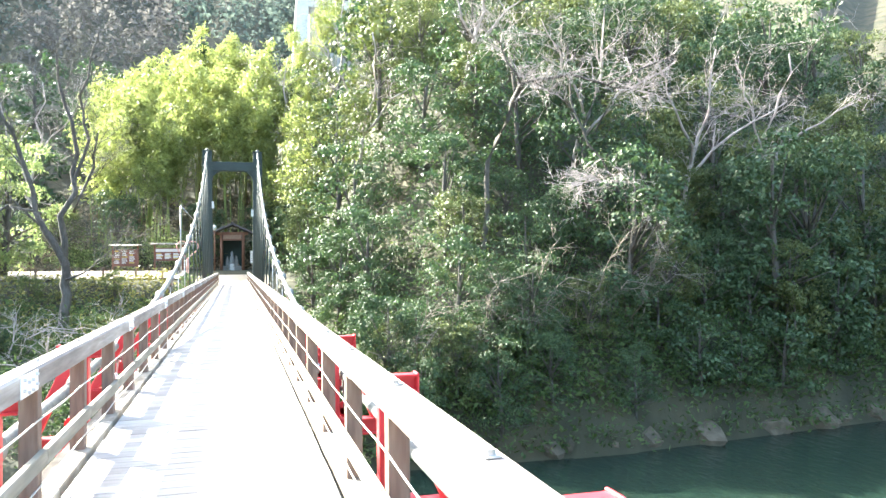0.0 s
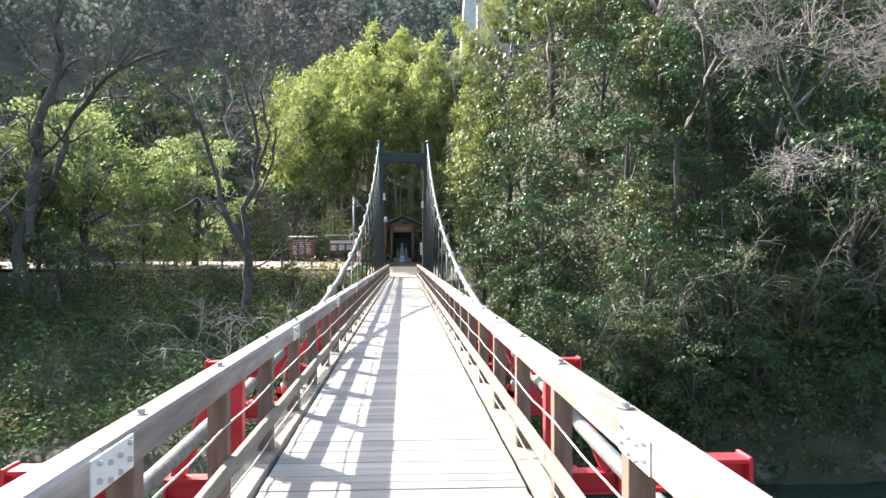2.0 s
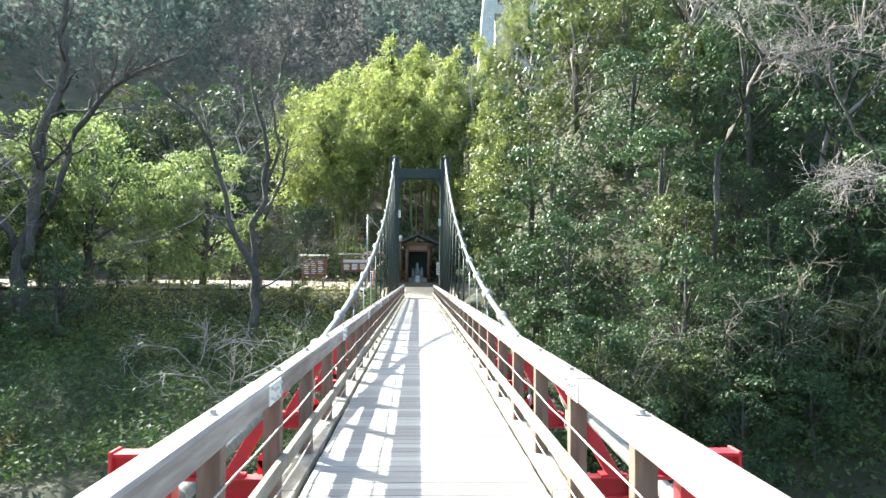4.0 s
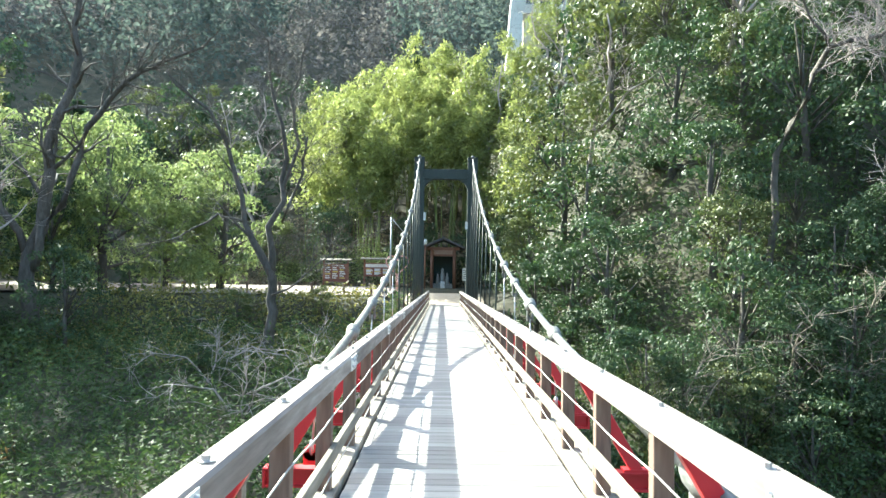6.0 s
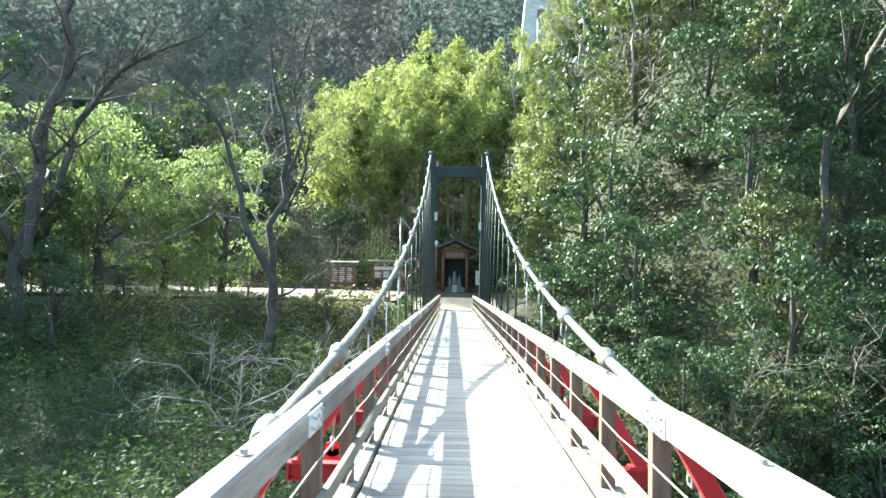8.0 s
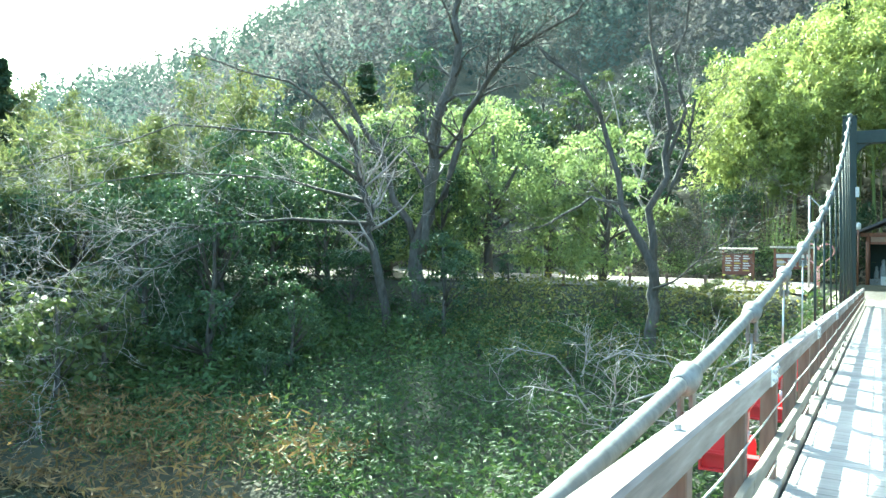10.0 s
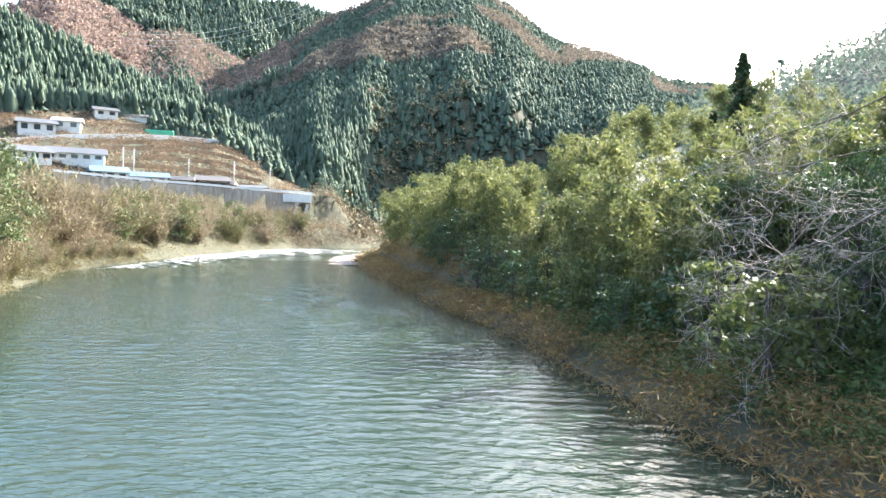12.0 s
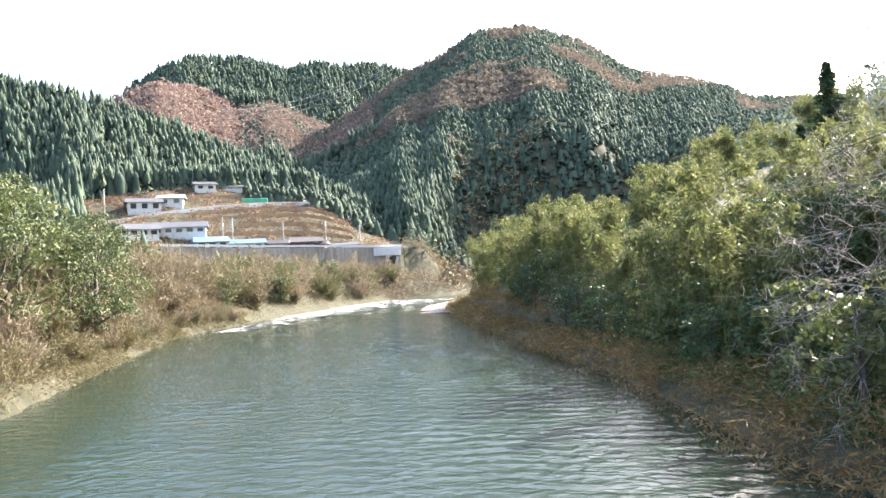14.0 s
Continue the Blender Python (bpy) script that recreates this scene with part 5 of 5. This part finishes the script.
def rocks():
    rng = random.Random(19)
    for k in range(22):
        x = 9 + k * 1.25 + rng.uniform(-0.4, 0.4)
        y = float(np.interp(x, *NORTH)) + rng.uniform(-0.3, 0.5)
        size = rng.uniform(0.35, 0.95)
        t = thing("rock", x, y + 0.35, WATER_Z + 0.05, "tan weathered rock at the foot of the slope", "rock", "rocks at the waterline", rng.uniform(0, 360))
        bm = bmesh.new()
        bmesh.ops.create_icosphere(bm, subdivisions=2, radius=size)
        for v in bm.verts:
            j = 1 + 0.35 * noise.noise(v.co * (1.6 / size) + Vector((k, 0, 0)))
            v.co = Vector((v.co.x * 1.3 * j, v.co.y * 0.8 * j, v.co.z * 0.75 * j))
        part("stone", bm, M_ROCK, t)


rocks()


# ---- far woods ----
def woods(name, mat, pts, h, r, seed, label, pointed, cards=0, size=1.5, sides=5):
    """Many far trees as one mass: low jagged crowns, or crowns of loose leaf cards."""
    rng = np.random.default_rng(seed)
    n = len(pts)
    base = np.stack([pts[:, 0], pts[:, 1], height(pts[:, 0], pts[:, 1]) - 0.6], 1)
    hh = h * rng.uniform(0.65, 1.25, n)
    rr = r * rng.uniform(0.7, 1.25, n)
    if cards:
        i = np.repeat(np.arange(n), cards)
        m = len(i)
        u = rng.uniform(0.05, 1.0, m)
        w = (1.03 - u) ** 0.8 if pointed else np.sqrt(np.clip(1 - (u - 0.5) ** 2 / 0.28, 0.02, 1))
        a = rng.uniform(0, 2 * np.pi, m)
        p = base[i] + np.stack([rr[i] * w * np.cos(a) * rng.uniform(0.5, 1.1, m), rr[i] * w * np.sin(a) * rng.uniform(0.6, 1.1, m), hh[i] * u], 1)
        q = leaves(rng, p, size, size * 0.55, droop=0.5, up=0.6)
        tagged(link(name, quads_mesh(name, q), mat), label, "woods", kind="stuff")
        return
    prof = ((0.05, 1.0), (0.42, 0.7), (0.74, 0.36)) if pointed else ((0.1, 0.8), (0.5, 1.0), (0.82, 0.6))
    rings = []
    for k, (u, w) in enumerate(prof):
        a = np.arange(sides) * 2 * np.pi / sides + k * 0.6 + rng.uniform(0, 6, (n, 1))
        jit = rng.uniform(0.6, 1.3, (n, sides))
        x = base[:, :1] + rr[:, None] * w * jit * np.cos(a)
        y = base[:, 1:2] + rr[:, None] * w * jit * np.sin(a)
        z = base[:, 2:] + hh[:, None] * (u + rng.uniform(-0.09, 0.09, (n, sides)))
        rings.append(np.stack([x, y, z], -1))
    top = base + np.stack([np.zeros(n), np.zeros(n), hh], 1)
    verts = np.concatenate([np.stack(rings, 1).reshape(n, -1, 3), top[:, None, :]], 1)
    per = verts.shape[1]
    tri = []
    for k in range(len(prof) - 1):
        for j in range(sides):
            a, b = k * sides + j, k * sides + (j + 1) % sides
            tri += [(a, b, b + sides), (a, b + sides, a + sides)]
    last = (len(prof) - 1) * sides
    tri += [(last + j, last + (j + 1) % sides, per - 1) for j in range(sides)]
    tri = (np.asarray(tri)[None] + (np.arange(n) * per)[:, None, None]).reshape(-1, 3)
    me = bpy.data.meshes.new(name)
    me.vertices.add(n * per)
    me.vertices.foreach_set("co", verts.astype(np.float32).reshape(-1))
    me.loops.add(3 * len(tri))
    me.loops.foreach_set("vertex_index", tri.astype(np.int32).reshape(-1))
    me.polygons.add(len(tri))
    me.polygons.foreach_set("loop_start", np.arange(0, 3 * len(tri), 3, dtype=np.int32))
    me.update(calc_edges=True)
    tagged(link(name, me, mat), label, "woods", kind="stuff")


def on_layer(layer, a0, a1, r0, r1, n, seed):
    rng = np.random.default_rng(seed)
    a = np.radians(rng.uniform(a0, a1, n))
    d = layer[0]
    r = np.sqrt(rng.uniform((r0 * d) ** 2, (r1 * d) ** 2, n))
    return np.stack([EYE_X - r * np.sin(a), EYE_Y + r * np.cos(a)], 1)


def patch(pts, size, cut, seed):
    return np.array([noise.noise((p[0] / size + seed, p[1] / size, 0.3 * seed)) > cut for p in pts])


def plant_woods():
    p = on_layer(NEAR_HILL, 90, 130, 0.84, 1.08, 9000, 1)
    p = p[~open_slope(-5, 60)(p[:, 0], p[:, 1])]
    m = patch(p, 60, 0.42, 3)
    woods("conifer_wood", M_HAZECONE, p[~m], 8.5, 2.0, 1, "haze-paled dark green cedar wood on the hill behind the village", True, sides=6)
    woods("bare_wood", M_HAZERED, p[m], 5, 2.4, 2, "russet leafless wood on the hillside", False, 14, 1.6)
    p = on_layer(NEAR_HILL, 112.5, 130, 0.5, 0.86, 1500, 31)
    p = p[p[:, 1] < np.interp(p[:, 0], *SOUTH) - 30]
    p = p[~open_slope(-40, 62)(p[:, 0], p[:, 1])]
    woods("conifer_wood", M_HAZECONE, p, 12, 2.2, 32, "mixed green wood on the lower hillside", True, sides=6)
    p = on_layer(PEAK, 62, 106, 0.43, 1.04, 23000, 3)
    m = patch(p, 110, 0.3, 5) | (p[:, 0] < -480) & patch(p, 45, 0.1, 6)
    woods("conifer_wood", M_HAZECONE, p[~m], 5.4, 2.1, 4, "haze-paled dark conifer wood on the far mountain", True)
    woods("bare_wood", M_HAZEBROWN, p[m], 5.5, 2.6, 5, "haze-paled brown leafless wood on the far mountain", False, 11, 2.2)
    p = on_layer(RED_HILL, 96, 130, 0.7, 1.04, 8000, 6)
    m = patch(p, 140, 0.25, 8)
    woods("bare_wood", M_HAZERED, p[~m], 5, 3.0, 7, "haze-paled reddish leafless wood on the far hill", False, 11, 2.6)
    woods("conifer_wood", M_HAZECONE, p[m], 12, 2.6, 8, "conifers among the reddish wood", True)
    p = on_layer(BACK_RIDGE, 88, 114, 0.8, 1.04, 4500, 9)
    woods("conifer_wood", M_HAZECONE, p, 13, 4.2, 10, "conifer wood on the most distant ridge", True)
    p = on_layer(NORTH_RIDGE, -32, 66, 0.34, 1.05, 5400, 11)
    p = p[(p[:, 1] > 80) | (p[:, 0] < -60)]
    p = p[p[:, 1] > np.interp(p[:, 0], *NORTH) + 24]
    m = patch(p, 50, 0.3, 12)
    woods("conifer_wood", M_HAZEWOOD, p[~m], 12, 2.8, 12, "shaded conifer wood, paled for haze, on the mountain across the river", True, 38, 1.0)
    woods("bare_wood", M_HAZEBARE, p[m], 8, 3.2, 13, "shaded leafless wood, paled for haze, on the mountain across the river", False, 44, 0.9)
    p = on_layer(NEAR_HILL, 88.5, 94, 0.72, 0.92, 160, 14)
    p = p[height(p[:, 0], p[:, 1]) > 4]
    woods("conifer_wood", M_HAZECONE, p, 6.5, 1.6, 15, "cedars at the end of the village", True, 34, 1.0)
    p = on_layer(NEAR_HILL, 70, 92, 0.66, 1.1, 900, 16)
    p = p[(p[:, 1] < np.interp(p[:, 0], *SOUTH) - 4) | (p[:, 1] > np.interp(p[:, 0], *NORTH) + 6)]
    woods("bare_wood", M_FARTAN, p, 5, 2.6, 17, "tan riverside trees at the bend", False, 30)


plant_woods()


# ---- the village across the river ----
def house(x, y, w, d, h, roof_mat, wall_mat, label, turn=0.0):
    z = on_ground(x, y)
    t = thing("village_house", x, y, z - 0.4, label, "house", "houses of the village", turn)
    wall = boxed("wall", -d / 2, d / 2, -w / 2, w / 2, -2, h, wall_mat, t)
    bm = bmesh.new()
    o, k = 0.9, 0.24 * d
    v = [bm.verts.new(p) for p in ((-d / 2 - o, -w / 2 - o, h), (d / 2 + o, -w / 2 - o, h), (d / 2 + o, w / 2 + o, h), (-d / 2 - o, w / 2 + o, h), (0, -w / 2 - o * 0.6, h + k), (0, w / 2 + o * 0.6, h + k))]
    for q in ((0, 1, 4), (1, 2, 5, 4), (2, 3, 5), (3, 0, 4, 5), (0, 3, 2, 1)):
        bm.faces.new([v[i] for i in q])
    bmesh.ops.recalc_face_normals(bm, faces=bm.faces)
    part("roof", bm, roof_mat, t)
    n = max(2, int(w / 2.6))
    for i in range(n):
        yy = -w / 2 + (i + 0.5) * w / n
        wd = boxed("window", d / 2 - 0.02, d / 2 + 0.05, yy - 0.85, yy + 0.85, 0.6, h - 0.35, M_GLASS, t)
        boxed("frame", d / 2 + 0.05, d / 2 + 0.09, yy - 0.9, yy + 0.9, h - 0.35, h - 0.25, M_PLATE, wd)


def strip_along(azimuths, s, z0, z1, depth, out=0.0):
    """One upright slab for each step between the azimuths, as meshes in the world."""
    for a0, a1 in zip(azimuths, azimuths[1:]):
        (xa, ya), (xb, yb) = on_slope(a0, s + out), on_slope(a1, s + out)
        za, zb = on_ground(*on_slope(a0, s + 1.0)), on_ground(*on_slope(a1, s + 1.0))
        u = Vector((xb - xa, yb - ya, 0)).normalized()
        w = Vector((-u.y, u.x, 0)) * depth / 2
        bm = bmesh.new()
        v = [bm.verts.new(Vector((x, y, z)) + k) for x, y, z in ((xa, ya, za + z0), (xb, yb, zb + z0), (xb, yb, zb + z1), (xa, ya, za + z1)) for k in (w, -w)]
        for q in ((0, 2, 4, 6), (1, 7, 5, 3), (0, 1, 3, 2), (4, 5, 7, 6), (2, 3, 5, 4), (0, 6, 7, 1)):
            bm.faces.new([v[i] for i in q])
        bmesh.ops.recalc_face_normals(bm, faces=bm.faces)
        yield bm


def steps(a0, a1, n):
    return [a0 + (a1 - a0) * i / n for i in range(n + 1)]


def village():
    wall = tagged(new("wall_river"), "long stained concrete retaining wall below the village", "wall", kind="structure")
    for bm in strip_along(steps(94.2, 112, 26), 0, -7.0, -0.12, 0.7):
        part("panel", bm, M_STAINED, wall)
    rail = thing("road_rail", 0, 0, 0, "white guard rail along the village road", "rail")
    for bm in strip_along(steps(94.2, 112, 26), 0, 0.1, 0.75, 0.16, -0.1):
        part("beam", bm, M_PLATE, rail)
    x, y = on_slope(95.4, -1.2)
    gate = thing("sluice_gate", x, y, 3.6, "white concrete sluice outlet in the wall", "sluice", turn=5)
    boxed("block", -0.6, 0.8, -4.6, 4.6, 4.4, 6.9, M_WHITE, gate, 0.05)
    for q in (-0.6, 2.6):
        boxed("pier", -0.4, 2.2, q - 0.45, q + 0.45, -1.5, 4.4, M_CONC, gate, 0.05, m=Matrix.Rotation(radians(-12), 4, "X"))
    grey, blue, dark, white = M_ROOFGREY, M_ROOFBLUE, M_ROOF, M_ROOFWHITE
    for a, q, w, d, h, roof, label, turn in (
            (113.0, 46, 10, 7, 3.6, grey, "pale two-storey house with grey roof above the lane", 4), (111.1, 47, 7.5, 6, 3.2, white, "small white house above the lane", -6),
            (108.8, 59, 7, 6, 2.8, grey, "white house on the highest terrace below the wood", 10), (106.9, 60, 8, 4, 1.6, grey, "low grey shed on the highest terrace", 0),
            (113.6, 22, 11, 8, 3.0, grey, "wide farmhouse with grey tiled roof", 12), (110.6, 22, 15, 8, 2.8, grey, "long farmhouse with grey tiled roof", -4),
            (108.5, 11, 9, 7, 3.2, blue, "white house with a pale blue metal roof", 8), (105.9, 8, 10, 6, 2.6, blue, "low house with a blue-grey metal roof", 0),
            (103.9, 7.5, 8, 5.5, 2.4, dark, "dark-roofed wooden shed beside the road", -8), (101.6, 8, 9, 7, 3.2, dark, "dark-roofed wooden house above the wall", 10),
            (100.6, 6.5, 5, 5, 2.2, dark, "small dark-roofed shed beside the wooden house", -14), (98.6, 5.5, 7, 3.5, 1.9, grey, "low open shed beside the road", 0)):
        x, y = on_slope(a, q)
        house(x, y, w, d, h * 0.72, roof, M_WHITE if roof is not dark else M_POST, label, a - 90 + turn)
    lane = thing("lane_wall", 0, 0, 0, "pale stone wall of the winding upper village lane", "wall")
    for bm in strip_along(steps(96.6, 116.5, 30), 38.5, -1.2, 0.75, 0.5):
        part("course", bm, M_PLATE, lane)
    for q, a0, a1 in ((15, 97.5, 104.5), (20, 98, 108), (25, 98, 106.5), (30, 98.5, 109), (34, 99, 110), (45, 100, 108), (51, 100.5, 110), (56, 101, 106)):
        t = thing("terrace_wall", 0, 0, 0, "low dry stone edge of a brown terraced field", "wall", "terraced fields")
        for bm in strip_along(steps(a0, a1, 9), q, -1.0, 0.35, 0.4):
            part("stone_course", bm, M_FIELD, t)
    x, y = on_slope(105.2, 44)
    net = thing("green_net", x, y, on_ground(x, y), "green net cover on the upper field", "cover", turn=15)
    boxed("sheet", -1.2, 1.2, -4.5, 4.5, -0.4, 1.3, M_NET, net, 0.2)
    for a, q, h in ((107.6, 13, 9), (106.9, 15, 8), (115.6, 42, 10), (100, 12, 9), (97.4, 10, 8), (103.2, 6, 8)):
        utility_pole(*on_slope(a, q), h)
    for x, y, h in ((-250, 36, 9), (-252, 22, 8)):
        utility_pole(x, y, h)
    r = thing("guard_rail", -255, 38, on_ground(-255, 38), "white guard rail on the far road", "rail")
    boxed("beam", -0.1, 0.1, -10, 12, 0.5, 0.9, M_PLATE, r)
    for k in range(6):
        boxed("post", -0.05, 0.05, -9 + 4 * k, -8.85 + 4 * k, -1, 0.5, M_PLATE, r)


def utility_pole(x, y, h):
    p = thing("utility_pole", x, y, on_ground(x, y), "grey concrete utility pole with cross arm", "pole", "utility poles")
    bm = bmesh.new()
    tube(bm, [(0, 0, -0.5), (0, 0, h)], [0.2, 0.14], 6)
    part("shaft", bm, M_CONC, p)
    boxed("cross_arm", -0.08, 0.08, -0.9, 0.9, h - 0.9, h - 0.75, M_CONC, p)


village()


def rapids():
    """White water over the shallows at the bend."""
    rng = np.random.default_rng(9)
    n = 1700
    u = rng.uniform(0, 1, n)
    x = -108 - 95 * u + rng.normal(size=n) * 2
    y = np.interp(x, *SOUTH) + 2.2 + np.abs(rng.normal(size=n)) * (2 + 8 * u)
    c = np.stack([x, y, np.full(n, WATER_Z + 0.05)], 1)
    d = np.stack([rng.normal(size=n) * 0.3 + 0.3, np.ones(n), rng.normal(size=n) * 0.04], 1)
    s = np.stack([np.ones(n), -d[:, 0], rng.normal(size=n) * 0.08 + 0.05], 1)
    L, W = rng.uniform(0.3, 1.6, (n, 1)), rng.uniform(0.1, 0.45, (n, 1))
    q = np.stack([c - d * L, c + s * W, c + d * L, c - s * W], 1)
    tagged(link("white_water", quads_mesh("white_water", q), M_FOAM), "white broken water over the shallow bend", "rapids", kind="stuff")
    X, Y = np.meshgrid(np.linspace(-262, -128, 60), np.linspace(0, 1, 5), indexing="ij")
    YY = np.interp(X, *NORTH) - 7 + Y * 16
    Z = WATER_Z + 0.45 * np.sin(np.pi * np.clip(Y, 0, 1)) - 0.1 + 0.1 * np.sin(X * 0.7)
    i = np.arange(X.size).reshape(X.shape)
    f = np.stack([i[:-1, :-1], i[1:, :-1], i[1:, 1:], i[:-1, 1:]], -1).reshape(-1, 4)
    me = bpy.data.meshes.new("gravel_bar")
    me.from_pydata(np.stack([X, YY, Z], -1).reshape(-1, 3).tolist(), [], f.tolist())
    tagged(link("gravel_bar", me, M_GRAVEL), "pinkish gravel bar at the river bend", "gravel bar", kind="structure")


rapids()


def power_lines():
    t = thing("power_line", 0, 0, 0, "thin power lines across the valley", "cable")
    for k in range(3):
        bm = bmesh.new()
        a, b = Vector((-520, -150, 118 + 4 * k)), Vector((-560, -8, 172 + 4 * k))
        tube(bm, [a.lerp(b, u) - Vector((0, 0, 14 * (1 - (2 * u - 1) ** 2))) for u in (i / 10 for i in range(11))], 0.12, 4)
        part("wire", bm, M_CONC, t)


power_lines()


# ---- deck boards ----
def deck():
    rng = random.Random(2)
    shapes = []
    for k in range(5):
        bm = bmesh.new()
        box(bm, -HALF + rng.uniform(0, 0.006), HALF - rng.uniform(0, 0.006), -0.0705, 0.0705, -0.05, 0, 0.004)
        me = mesh_of(bm, "board")
        me.materials.append(M_BOARD)
        shapes.append(me)
    pitch = 0.1455
    y = -2.0
    n = 0
    while n < 300:
        b = link("board", rng.choice(shapes), M_BOARD, footbridge)
        b.matrix_basis = pose(0, y + 0.07, DECK + rng.uniform(-0.003, 0.001), 0, rng.uniform(-0.05, 0.05), rng.uniform(-0.06, 0.06))
        y += pitch
        n += 1
    bm = bmesh.new()
    while y < Y1:
        box(bm, -HALF, HALF, y, min(y + 0.141, Y1), DECK - 0.05, DECK + rng.uniform(-0.003, 0.0))
        y += pitch
    y = -2.0 - pitch
    while y > Y0:
        box(bm, -HALF, HALF, y, y + 0.141, DECK - 0.05, DECK + rng.uniform(-0.003, 0.0))
        y -= pitch
    far = part("board_rest", bm, M_BOARD, footbridge)
    far["kind"] = "stuff"
    for s in (-1, 1):
        boxed("gap_strip", s * 0.815 - 0.013, s * 0.815 + 0.013, Y0, Y1, DECK - 0.1, DECK - 0.045, M_DARK, footbridge)


deck()
